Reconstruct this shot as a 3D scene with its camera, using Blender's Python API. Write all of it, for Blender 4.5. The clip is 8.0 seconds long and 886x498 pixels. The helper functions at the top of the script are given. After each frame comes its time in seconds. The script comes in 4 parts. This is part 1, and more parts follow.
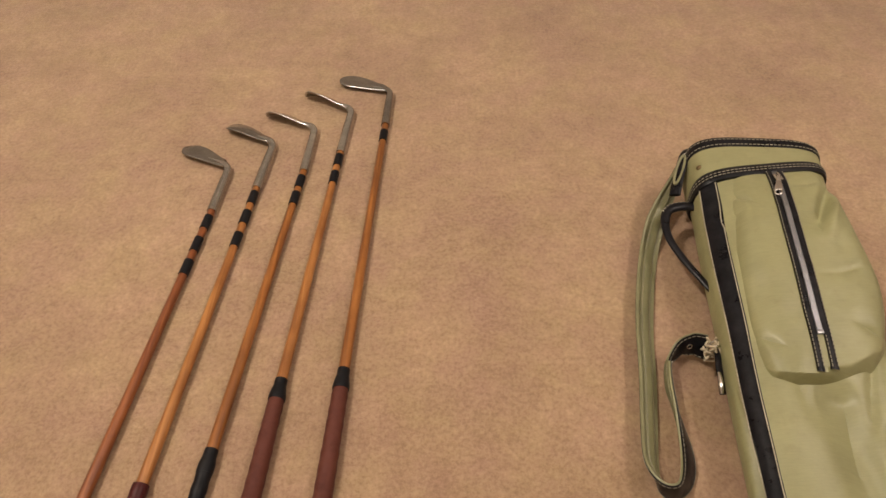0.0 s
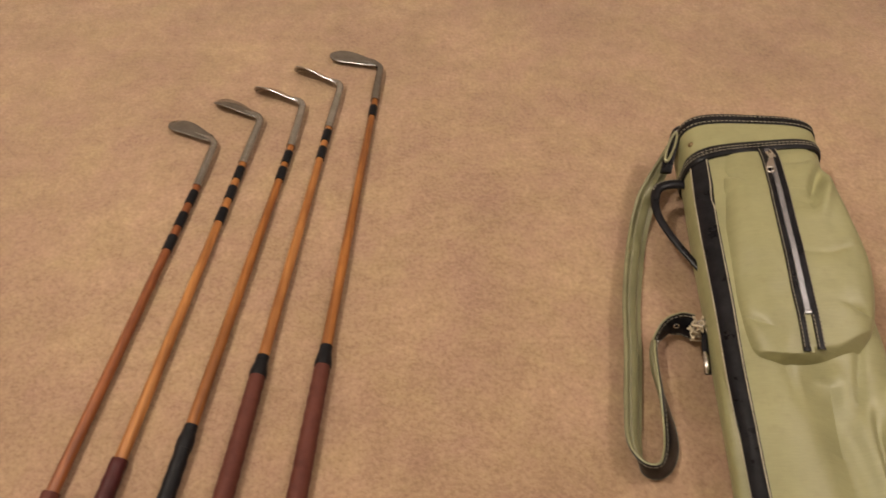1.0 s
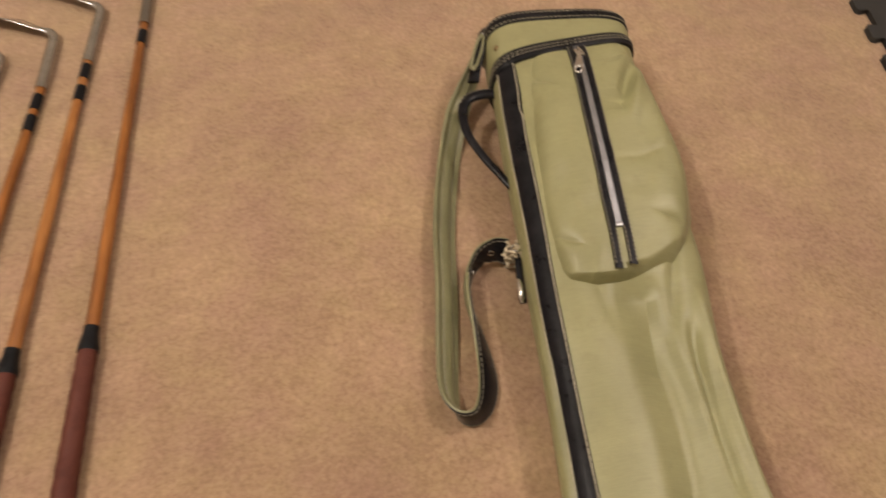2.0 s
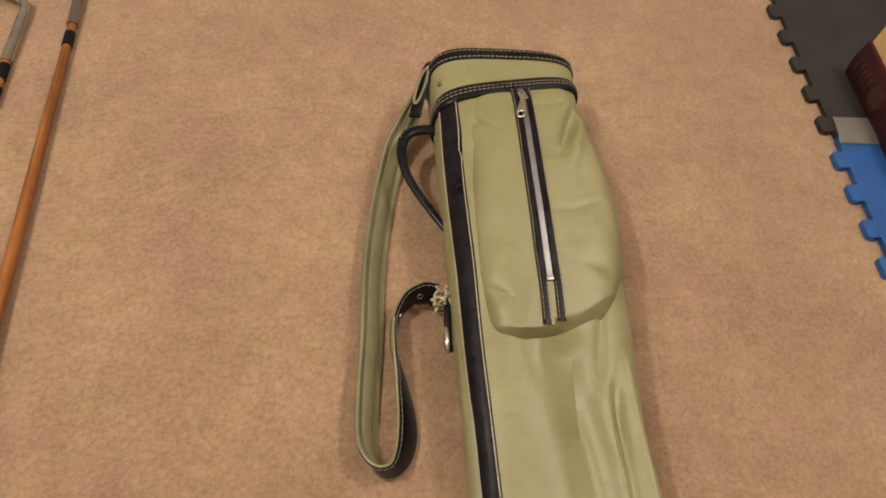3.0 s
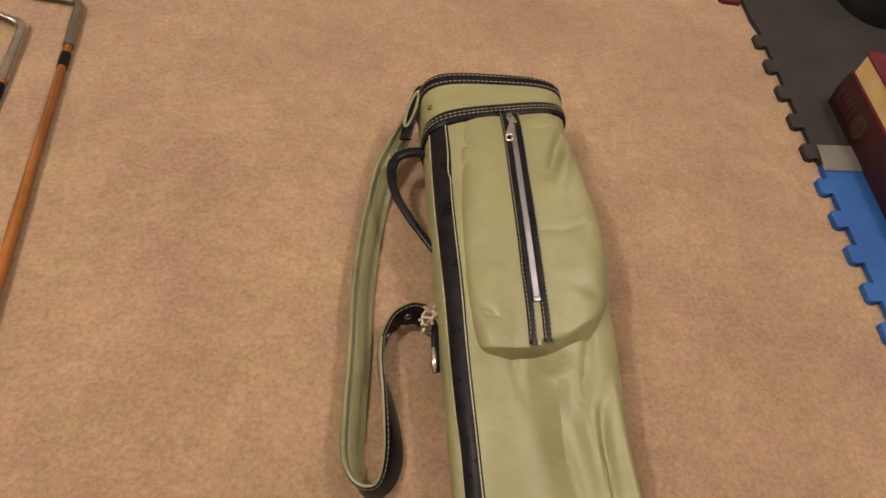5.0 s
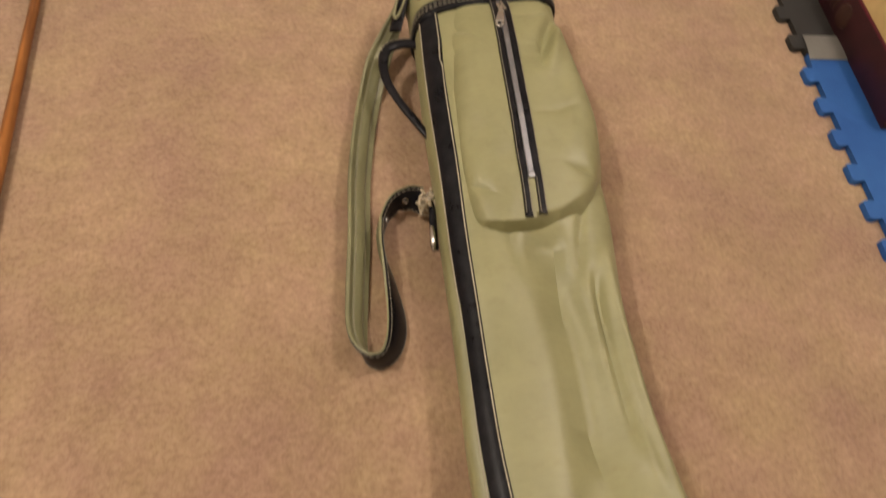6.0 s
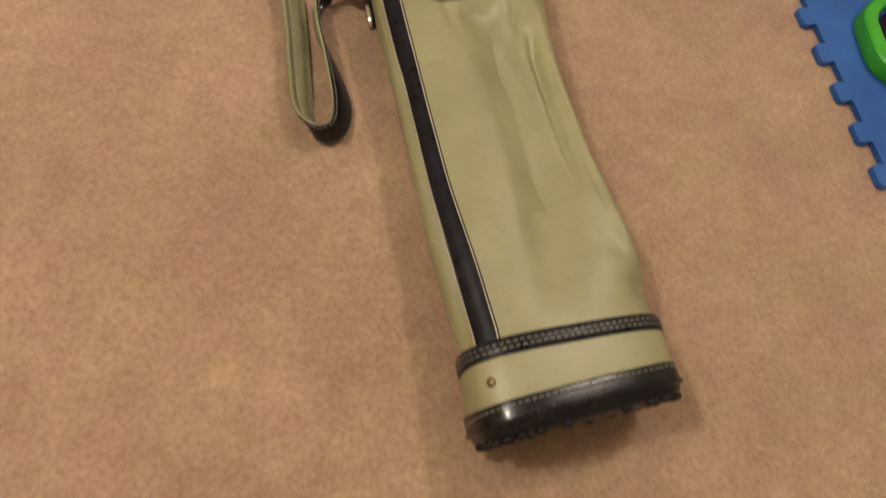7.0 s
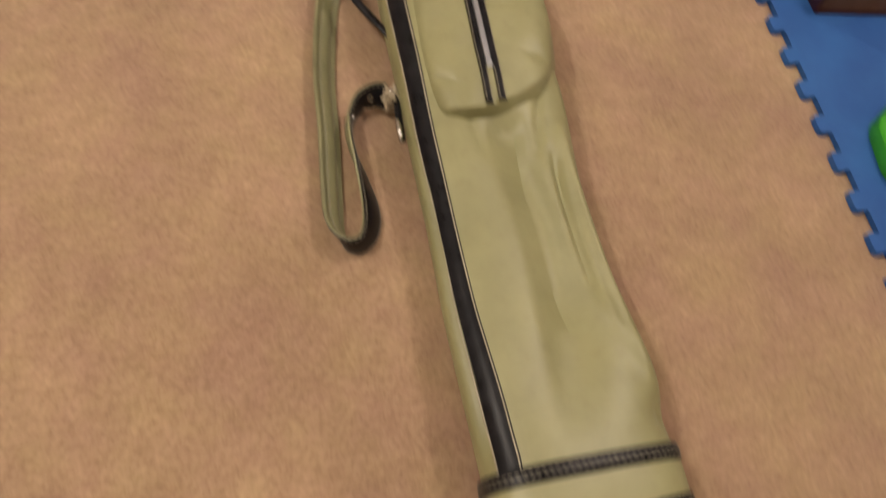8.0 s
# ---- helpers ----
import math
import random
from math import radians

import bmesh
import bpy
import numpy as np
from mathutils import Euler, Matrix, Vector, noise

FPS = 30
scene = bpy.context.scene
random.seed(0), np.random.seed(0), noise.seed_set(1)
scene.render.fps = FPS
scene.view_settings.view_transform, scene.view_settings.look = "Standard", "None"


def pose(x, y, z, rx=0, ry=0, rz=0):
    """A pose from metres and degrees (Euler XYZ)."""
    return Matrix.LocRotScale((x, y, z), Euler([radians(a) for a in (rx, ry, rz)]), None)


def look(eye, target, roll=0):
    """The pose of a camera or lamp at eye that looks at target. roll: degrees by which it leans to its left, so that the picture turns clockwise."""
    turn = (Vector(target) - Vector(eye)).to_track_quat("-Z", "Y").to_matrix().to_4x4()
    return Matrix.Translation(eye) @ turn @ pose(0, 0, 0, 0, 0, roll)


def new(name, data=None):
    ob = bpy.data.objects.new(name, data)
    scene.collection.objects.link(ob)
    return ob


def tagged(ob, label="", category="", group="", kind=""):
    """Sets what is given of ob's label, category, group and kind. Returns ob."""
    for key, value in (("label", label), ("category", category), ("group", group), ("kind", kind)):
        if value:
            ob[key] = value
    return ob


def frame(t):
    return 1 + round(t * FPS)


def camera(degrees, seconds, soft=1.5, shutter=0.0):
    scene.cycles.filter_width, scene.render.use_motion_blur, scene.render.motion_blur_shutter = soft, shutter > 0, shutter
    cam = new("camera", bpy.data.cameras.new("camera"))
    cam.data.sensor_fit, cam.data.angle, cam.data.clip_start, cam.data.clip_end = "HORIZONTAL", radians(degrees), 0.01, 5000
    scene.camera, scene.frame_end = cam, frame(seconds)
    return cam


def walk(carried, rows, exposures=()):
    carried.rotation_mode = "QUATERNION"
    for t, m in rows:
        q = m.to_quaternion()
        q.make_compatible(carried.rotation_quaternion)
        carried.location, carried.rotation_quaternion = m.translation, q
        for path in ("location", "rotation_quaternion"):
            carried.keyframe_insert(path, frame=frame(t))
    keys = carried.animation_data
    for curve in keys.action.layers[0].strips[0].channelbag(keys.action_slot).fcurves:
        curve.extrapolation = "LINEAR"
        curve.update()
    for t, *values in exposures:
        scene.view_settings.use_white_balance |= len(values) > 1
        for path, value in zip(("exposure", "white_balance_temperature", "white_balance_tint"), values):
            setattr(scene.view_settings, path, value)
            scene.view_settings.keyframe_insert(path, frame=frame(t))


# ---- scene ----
cam = camera(64.6, 8.0, soft=1.5, shutter=0.5)
PATH = [
    (0, (0.119, 0.088, 0.793), (0.073, 1.414, -0.704), -1.7),
    (0.5, (0.118, 0.088, 0.787), (0.074, 1.42, -0.704), -1.5),
    (1, (0.145, 0.092, 0.778), (0.086, 1.379, -0.753), -1.8),
    (1.5, (0.219, 0.117, 0.748), (0.263, 1.352, -0.825), -2.2),
    (1.8, (0.247, 0.151, 0.723), (0.407, 1.29, -0.913), 1.1),
    (2, (0.268, 0.171, 0.706), (0.498, 1.25, -0.962), 3.4),
    (2.2, (0.28, 0.194, 0.703), (0.554, 1.221, -0.991), 5.9),
    (3.3, (0.293, 0.217, 0.715), (0.706, 1.317, -0.903), 14.7),
    (3.5, (0.294, 0.216, 0.708), (0.723, 1.334, -0.894), 14.9),
    (4, (0.295, 0.214, 0.711), (0.723, 1.332, -0.891), 15.3),
    (5.3, (0.296, 0.2, 0.716), (0.702, 1.321, -0.89), 13.6),
    (5.5, (0.292, 0.188, 0.7), (0.71, 1.292, -0.914), 14.0),
    (6, (0.278, 0.139, 0.687), (0.71, 1.131, -0.995), 15.1),
    (6.5, (0.262, 0.066, 0.665), (0.749, 0.923, -1.075), 17.1),
    (7, (0.253, 0.002, 0.646), (0.786, 0.72, -1.143), 21.6),
    (7.2, (0.251, -0.019, 0.642), (0.788, 0.673, -1.156), 22.5),
    (7.5, (0.246, -0.01, 0.651), (0.809, 0.639, -1.154), 24.9),
    (7.7, (0.244, 0.006, 0.669), (0.808, 0.696, -1.121), 23.3),
    (8, (0.25, 0.071, 0.701), (0.767, 0.882, -1.053), 19.3),
]
walk(cam, [(t, look(eye, target, roll)) for t, eye, target, roll in PATH], [(0, -0.04), (5.3, -0.04), (6.5, -0.07), (8, -0.07)])


# ---- light: two warm ceiling lamps in a closed room ----
world = bpy.data.worlds.new("room_air")
scene.world = world
world.use_nodes = True
world.node_tree.nodes["Background"].inputs[0].default_value = (1.0, 0.86, 0.7, 1)
world.node_tree.nodes["Background"].inputs[1].default_value = 0.02
scene.view_settings.exposure = 0.0
LAMPS = [((1.5, 0.76, 2.3), 48.0, 0.06, (1.0, 0.862, 0.775)), ((-0.85, 0.62, 2.3), 84.0, 0.06, (1.0, 0.885, 0.765))]
for (lx, ly, lz), watts, size, tone in LAMPS:
    lamp = bpy.data.lights.new("bulb", "POINT")
    lamp.energy, lamp.color, lamp.shadow_soft_size = watts, tone, size
    new("bulb_light", lamp).location = (lx, ly, lz - 0.16)


# ---- materials ----
def material(name, colour, rough=0.6, metal=0.0, spec=0.5):
    m = bpy.data.materials.new(name)
    m.use_nodes = True
    b = m.node_tree.nodes["Principled BSDF"]
    b.inputs["Base Color"].default_value = (*colour, 1)
    b.inputs["Roughness"].default_value = rough
    b.inputs["Metallic"].default_value = metal
    b.inputs["Specular IOR Level"].default_value = spec
    return m


def node(m, kind, **inputs):
    n = m.node_tree.nodes.new(kind)
    for key, value in inputs.items():
        n.inputs[key.replace("_", " ")].default_value = value
    return n


def wire(m, a, out, b, into):
    m.node_tree.links.new(a.outputs[out], b.inputs[into])


def coords(m, scale=(1, 1, 1)):
    tc = m.node_tree.nodes.new("ShaderNodeTexCoord")
    mp = m.node_tree.nodes.new("ShaderNodeMapping")
    mp.inputs["Scale"].default_value = scale
    wire(m, tc, "Object", mp, "Vector")
    return mp


def mixed(m, fac, out, low, high, lo=0.3, hi=0.7):
    """A colour ramp between two colours, driven by a texture."""
    r = m.node_tree.nodes.new("ShaderNodeValToRGB")
    r.color_ramp.elements[0].position, r.color_ramp.elements[1].position = lo, hi
    r.color_ramp.elements[0].color, r.color_ramp.elements[1].color = (*low, 1), (*high, 1)
    wire(m, fac, out, r, "Fac")
    return r


def blend(m, a, aout, b, bout, fac=None, fout=None, amount=0.5, how="MIX"):
    x = m.node_tree.nodes.new("ShaderNodeMixRGB")
    x.blend_type = how
    x.inputs[0].default_value = amount
    if fac:
        wire(m, fac, fout, x, 0)
    wire(m, a, aout, x, 1)
    wire(m, b, bout, x, 2)
    return x


def bsdf(m):
    return m.node_tree.nodes["Principled BSDF"]


def bump(m, tex, out, strength, distance, before=None):
    b = node(m, "ShaderNodeBump", Strength=strength, Distance=distance)
    wire(m, tex, out, b, "Height")
    if before:
        wire(m, before, "Normal", b, "Normal")
    wire(m, b, "Normal", bsdf(m), "Normal")
    return b


def carpet_material():
    m = material("carpet_pile", (0.4, 0.27, 0.17), 0.95, 0, 0.1)
    c = coords(m)
    big = node(m, "ShaderNodeTexNoise", Scale=4.5, Detail=6.0, Roughness=0.68)
    tint = node(m, "ShaderNodeTexNoise", Scale=11.0, Detail=5.0, Roughness=0.7)
    wire(m, c, "Vector", tint, "Vector")
    mid = node(m, "ShaderNodeTexNoise", Scale=34.0, Detail=4.0, Roughness=0.65)
    tuft = node(m, "ShaderNodeTexNoise", Scale=170.0, Detail=4.0, Roughness=0.72)
    for n in (big, mid, tuft):
        wire(m, c, "Vector", n, "Vector")
    patches = mixed(m, big, "Fac", (0.368, 0.245, 0.165), (0.508, 0.363, 0.229), 0.32, 0.69)
    clumps = mixed(m, mid, "Fac", (0.87, 0.84, 0.84), (1.0, 1.0, 1.0), 0.34, 0.62)
    grain = mixed(m, tuft, "Fac", (0.68, 0.64, 0.61), (1.0, 1.0, 1.0), 0.30, 0.64)
    hue = mixed(m, tint, "Fac", (1.0, 0.95, 0.985), (0.98, 1.0, 0.90), 0.36, 0.64)
    toned = blend(m, patches, "Color", hue, "Color", amount=1.0, how="MULTIPLY")
    a = blend(m, toned, "Color", clumps, "Color", amount=1.0, how="MULTIPLY")
    b = blend(m, a, "Color", grain, "Color", amount=1.0, how="MULTIPLY")
    wire(m, b, "Color", bsdf(m), "Base Color")
    bsdf(m).inputs["Sheen Weight"].default_value = 0.25
    bsdf(m).inputs["Sheen Roughness"].default_value = 0.6
    first = bump(m, mid, "Fac", 0.14, 0.005)
    bump(m, tuft, "Fac", 0.65, 0.003, first)
    return m


def canvas_material(name, colour, dirt):
    m = material(name, colour, 0.43, 0, 0.6)
    c = coords(m)
    weave = node(m, "ShaderNodeTexNoise", Scale=900.0, Detail=2.0)
    soil = node(m, "ShaderNodeTexNoise", Scale=14.0, Detail=6.0, Roughness=0.65)
    spot = node(m, "ShaderNodeTexNoise", Scale=70.0, Detail=3.0, Roughness=0.5)
    slub = node(m, "ShaderNodeTexNoise", Scale=60.0, Detail=2.0)
    stretch = coords(m, (1.0, 14.0, 1.0))
    wire(m, stretch, "Vector", slub, "Vector")
    for n in (weave, soil, spot):
        wire(m, c, "Vector", n, "Vector")
    ground = mixed(m, soil, "Fac", dirt, colour, 0.28, 0.6)
    fleck = mixed(m, spot, "Fac", (0.93, 0.92, 0.9), (1, 1, 1), 0.28, 0.42)
    thread = mixed(m, slub, "Fac", (0.93, 0.93, 0.9), (1, 1, 1), 0.35, 0.65)
    a = blend(m, ground, "Color", fleck, "Color", amount=1.0, how="MULTIPLY")
    b = blend(m, a, "Color", thread, "Color", amount=1.0, how="MULTIPLY")
    wire(m, b, "Color", bsdf(m), "Base Color")
    first = bump(m, soil, "Fac", 0.25, 0.004)
    bump(m, weave, "Fac", 0.25, 0.0006, first)
    return m


def leather_material(name, colour, worn, rough, scale=420.0, relief=0.12):
    m = material(name, colour, rough, 0, 0.2)
    c = coords(m)
    grain = node(m, "ShaderNodeTexVoronoi", Scale=scale)
    wear = node(m, "ShaderNodeTexNoise", Scale=38.0, Detail=5.0, Roughness=0.7)
    wire(m, c, "Vector", grain, "Vector")
    wire(m, c, "Vector", wear, "Vector")
    tone = mixed(m, wear, "Fac", colour, worn, 0.45, 0.75)
    wire(m, tone, "Color", bsdf(m), "Base Color")
    gloss = mixed(m, wear, "Fac", (rough - 0.08,) * 3, (rough + 0.15,) * 3, 0.3, 0.7)
    wire(m, gloss, "Color", bsdf(m), "Roughness")
    bump(m, grain, "Distance", relief, 0.0005)
    return m


def wood_material(name, low, high):
    m = material(name, high, 0.4, 0, 0.4)
    c = coords(m, (160.0, 5.0, 160.0))
    grain = node(m, "ShaderNodeTexNoise", Scale=1.0, Detail=4.0, Roughness=0.6, Distortion=0.6)
    wire(m, c, "Vector", grain, "Vector")
    tone = mixed(m, grain, "Fac", low, high, 0.32, 0.66)
    flat = coords(m)
    stain = node(m, "ShaderNodeTexNoise", Scale=18.0, Detail=3.0)
    wire(m, flat, "Vector", stain, "Vector")
    shade = mixed(m, stain, "Fac", (0.72, 0.66, 0.6), (1, 1, 1), 0.3, 0.6)
    b = blend(m, tone, "Color", shade, "Color", amount=1.0, how="MULTIPLY")
    wire(m, b, "Color", bsdf(m), "Base Color")
    bsdf(m).inputs["Coat Weight"].default_value = 0.25
    bsdf(m).inputs["Coat Roughness"].default_value = 0.2
    return m


def steel_material(name, low, high, rough):
    m = material(name, high, rough, 1.0)
    c = coords(m)
    tarnish = node(m, "ShaderNodeTexNoise", Scale=45.0, Detail=6.0, Roughness=0.7)
    wire(m, c, "Vector", tarnish, "Vector")
    tone = mixed(m, tarnish, "Fac", low, high, 0.25, 0.75)
    wire(m, tone, "Color", bsdf(m), "Base Color")
    gloss = mixed(m, tarnish, "Fac", (rough + 0.07,) * 3, (rough - 0.05,) * 3, 0.3, 0.7)
    wire(m, gloss, "Color", bsdf(m), "Roughness")
    return m


def plain_material(name, low, high, rough, scale, grain=0.2, depth=0.001, spec=0.4):
    """A dyed or painted surface with soft mottling and a fine grain."""
    m = material(name, high, rough, 0, spec)
    c = coords(m)
    mottle = node(m, "ShaderNodeTexNoise", Scale=scale, Detail=5.0, Roughness=0.6)
    fine = node(m, "ShaderNodeTexNoise", Scale=scale * 40, Detail=2.0)
    wire(m, c, "Vector", mottle, "Vector")
    wire(m, c, "Vector", fine, "Vector")
    tone = mixed(m, mottle, "Fac", low, high, 0.32, 0.66)
    wire(m, tone, "Color", bsdf(m), "Base Color")
    bump(m, fine, "Fac", grain, depth)
    return m


CARPET = carpet_material()
KHAKI = canvas_material("khaki_canvas", (0.302, 0.292, 0.147), (0.247, 0.239, 0.118))
KHAKI_STRAP = canvas_material("faded_khaki_webbing", (0.240, 0.232, 0.122), (0.168, 0.163, 0.088))
BLACK_LEATHER = leather_material("black_leather", (0.006, 0.006, 0.008), (0.017, 0.016, 0.019), 0.3)
BOOT_LEATHER = leather_material("black_patent_leather", (0.006, 0.006, 0.007), (0.014, 0.013, 0.013), 0.17, 300.0, 0.04)
SOLE_RUBBER = leather_material("worn_black_rubber", (0.006, 0.006, 0.007), (0.016, 0.015, 0.015), 0.36, 260.0)
bsdf(BOOT_LEATHER).inputs["Specular IOR Level"].default_value = 0.3
GRIP_LEATHER = leather_material("oxblood_leather", (0.105, 0.031, 0.021), (0.070, 0.020, 0.015), 0.55, 500.0)
DARK_GRIP = leather_material("dark_oxblood_leather", (0.06, 0.012, 0.012), (0.04, 0.01, 0.01), 0.4, 500.0)
WHIPPING = leather_material("black_waxed_thread", (0.005, 0.005, 0.007), (0.010, 0.010, 0.012), 0.45, 900.0)
THREAD = plain_material("pale_stitching_thread", (0.33, 0.30, 0.22), (0.48, 0.44, 0.33), 0.7, 30.0)
EDGE_THREAD = plain_material("grey_stitching_thread", (0.2, 0.18, 0.14), (0.32, 0.29, 0.22), 0.7, 30.0)
STEEL = steel_material("worn_forged_steel", (0.25, 0.245, 0.24), (0.44, 0.43, 0.42), 0.18)
# Lighter copy of STEEL; highlights on the tilted heads are put into its colour.
LIT_STEEL = steel_material("lit_forged_steel", (0.42, 0.42, 0.42), (0.70, 0.70, 0.70), 0.17)
CHROME = steel_material("bright_chrome", (0.6, 0.58, 0.55), (0.85, 0.83, 0.8), 0.16)
ZIP_METAL = steel_material("dull_zip_alloy", (0.38, 0.39, 0.41), (0.55, 0.56, 0.59), 0.38)
BRASS = steel_material("aged_brass", (0.15, 0.11, 0.06), (0.30, 0.22, 0.12), 0.42)
HICKORY = {
    "red": wood_material("red_hickory", (0.16, 0.045, 0.013), (0.30, 0.095, 0.026)),
    "honey": wood_material("honey_hickory", (0.27, 0.10, 0.025), (0.46, 0.20, 0.055)),
    "brown": wood_material("brown_hickory", (0.19, 0.066, 0.015), (0.37, 0.14, 0.03)),
}
FOAM_BLUE = plain_material("blue_foam", (0.016, 0.082, 0.30), (0.026, 0.118, 0.375), 0.7, 9.0, 0.4, 0.002)
FOAM_GREY = plain_material("charcoal_foam", (0.022, 0.021, 0.020), (0.034, 0.032, 0.030), 0.75, 9.0, 0.4, 0.002)
FOAM_MAROON = plain_material("maroon_foam", (0.07, 0.008, 0.015), (0.1, 0.012, 0.02), 0.75, 9.0, 0.4, 0.002)
MAROON_CLOTH = plain_material("maroon_bookcloth", (0.085, 0.008, 0.018), (0.125, 0.012, 0.027), 0.5, 20.0, 0.3, 0.001)
MAROON_DARK = plain_material("dark_maroon_leatherette", (0.026, 0.006, 0.009), (0.045, 0.009, 0.013), 0.45, 20.0, 0.3, 0.001)
GILT = plain_material("faded_gilt", (0.040, 0.016, 0.014), (0.068, 0.031, 0.020), 0.45, 60.0)
PAGES = plain_material("cream_page_edges", (0.56, 0.41, 0.18), (0.66, 0.50, 0.23), 0.85, 30.0)
# Page edges of the lower book, with their shade put into the colour.
PAGES_SHADED = plain_material("shaded_page_edges", (0.15, 0.07, 0.04), (0.21, 0.105, 0.06), 0.85, 30.0)
PAPER = plain_material("grey_white_paper", (0.28, 0.27, 0.24), (0.36, 0.35, 0.32), 0.8, 20.0)
GREEN = plain_material("bright_green_plastic", (0.035, 0.30, 0.012), (0.05, 0.38, 0.02), 0.4, 12.0, 0.05)
PURPLE = plain_material("purple_plastic", (0.045, 0.012, 0.05), (0.07, 0.018, 0.075), 0.35, 12.0, 0.05)
BLACK_PLASTIC = plain_material("black_plastic", (0.005, 0.005, 0.006), (0.009, 0.009, 0.01), 0.5, 12.0)
# Tones of the unseen walls and ceiling, set for the light they bounce.
WALL_PAINT = plain_material("beige_wall_paint", (0.48, 0.43, 0.36), (0.54, 0.485, 0.41), 0.8, 3.0)
CEILING_PAINT = plain_material("white_ceiling_paint", (0.74, 0.72, 0.68), (0.8, 0.78, 0.74), 0.9, 3.0)
TWINE = plain_material("pale_twine", (0.42, 0.36, 0.25), (0.6, 0.52, 0.38), 0.8, 60.0)
GLOW = material("frosted_lamp_glass", (0.9, 0.85, 0.75), 0.4)
bsdf(GLOW).inputs["Emission Color"].default_value = (1.0, 0.875, 0.77, 1)
bsdf(GLOW).inputs["Emission Strength"].default_value = 3.0


# ---- building helpers ----
def thing(name, at, label, category, group="", kind=""):
    e = new(name)
    e.location = at
    e.empty_display_size = 0.03
    return tagged(e, label, category, group, kind)


def link_mesh(name, bm, mat, smooth=True):
    bmesh.ops.recalc_face_normals(bm, faces=bm.faces)
    me = bpy.data.meshes.new(name)
    bm.to_mesh(me)
    bm.free()
    if smooth:
        me.shade_smooth()
        me.set_sharp_from_angle(angle=radians(38))
    me.materials.append(mat)
    return new(name, me)


def part(name, bm, mat, parent, label="", smooth=True):
    """One mesh, given in world places, under a thing or a part."""
    ob = link_mesh(name, bm, mat, smooth)
    ob.parent = parent
    if parent.type == "EMPTY":
        ob.matrix_parent_inverse = Matrix.Translation(parent.location).inverted()
    return tagged(ob, label)


def grid(bm, rows, close_u=False, close_v=False):
    """Quads over a grid of places; rows is a list of lists."""
    vs = [[bm.verts.new(p) for p in row] for row in rows]
    nu, nv = len(vs), len(vs[0])
    for i in range(nu if close_u else nu - 1):
        for j in range(nv if close_v else nv - 1):
            quad = (vs[i][j], vs[(i + 1) % nu][j], vs[(i + 1) % nu][(j + 1) % nv], vs[i][(j + 1) % nv])
            bm.faces.new(quad)
    return vs


def frames_along(pts):
    """Tangents of a polyline."""
    out = []
    for i in range(len(pts)):
        a, b = pts[max(i - 1, 0)], pts[min(i + 1, len(pts) - 1)]
        out.append((b - a).normalized())
    return out


def tube(bm, pts, radii, seg=12, closed=False, flat=1.0, up=(0, 0, 1)):
    pts = [Vector(p) for p in pts]
    rows, side = [], None
    for p, t, r in zip(pts, frames_along(pts), radii):
        if side is None:
            side = t.cross(Vector(up))
            if side.length < 0.1:
                side = t.cross(Vector((1, 0, 0)))
        side = (side - t * side.dot(t)).normalized()
        other = side.cross(t)
        rows.append([p + side * (r * math.cos(a)) + other * (r * flat * math.sin(a)) for a in (2 * math.pi * k / seg for k in range(seg))])
    vs = grid(bm, rows, close_v=True)
    if not closed:
        bm.faces.new(vs[0])
        bm.faces.new(vs[-1])


def smooth_path(points, steps):
    """Catmull-Rom through rows of numbers."""
    p = [np.array(q, float) for q in points]
    p = [2 * p[0] - p[1], *p, 2 * p[-1] - p[-2]]
    out = []
    for i in range(1, len(p) - 2):
        for k in range(steps):
            t = k / steps
            out.append(0.5 * (2 * p[i] + (p[i + 1] - p[i - 1]) * t + (2 * p[i - 1] - 5 * p[i] + 4 * p[i + 1] - p[i + 2]) * t * t + (3 * p[i] - p[i - 1] - 3 * p[i + 1] + p[i + 2]) * t**3))
    return out + [p[-2]]


def slab(bm, outline, z0, z1, bevel=0.0):
    """An upright prism over a plan outline, its upper edge bevelled."""
    lo = [bm.verts.new((x, y, z0)) for x, y in outline]
    hi = [bm.verts.new((x, y, z1)) for x, y in outline]
    n = len(outline)
    for i in range(n):
        bm.faces.new((lo[i], lo[(i + 1) % n], hi[(i + 1) % n], hi[i]))
    top = bm.faces.new(hi)
    bm.faces.new(lo[::-1])
    if bevel:
        bmesh.ops.bevel(bm, geom=list(top.edges), offset=bevel, segments=2, affect="EDGES", profile=0.5)


def box(bm, centre, size, turn=None, bevel=0.0):
    m = Matrix.Translation(centre) @ (turn.to_4x4() if turn else Matrix()) @ Matrix.Diagonal((*size, 1))
    made = bmesh.ops.create_cube(bm, size=1, matrix=m)
    if bevel:
        edges = {e for v in made["verts"] for e in v.link_edges}
        bmesh.ops.bevel(bm, geom=list(edges), offset=bevel, segments=2, affect="EDGES", profile=0.5)


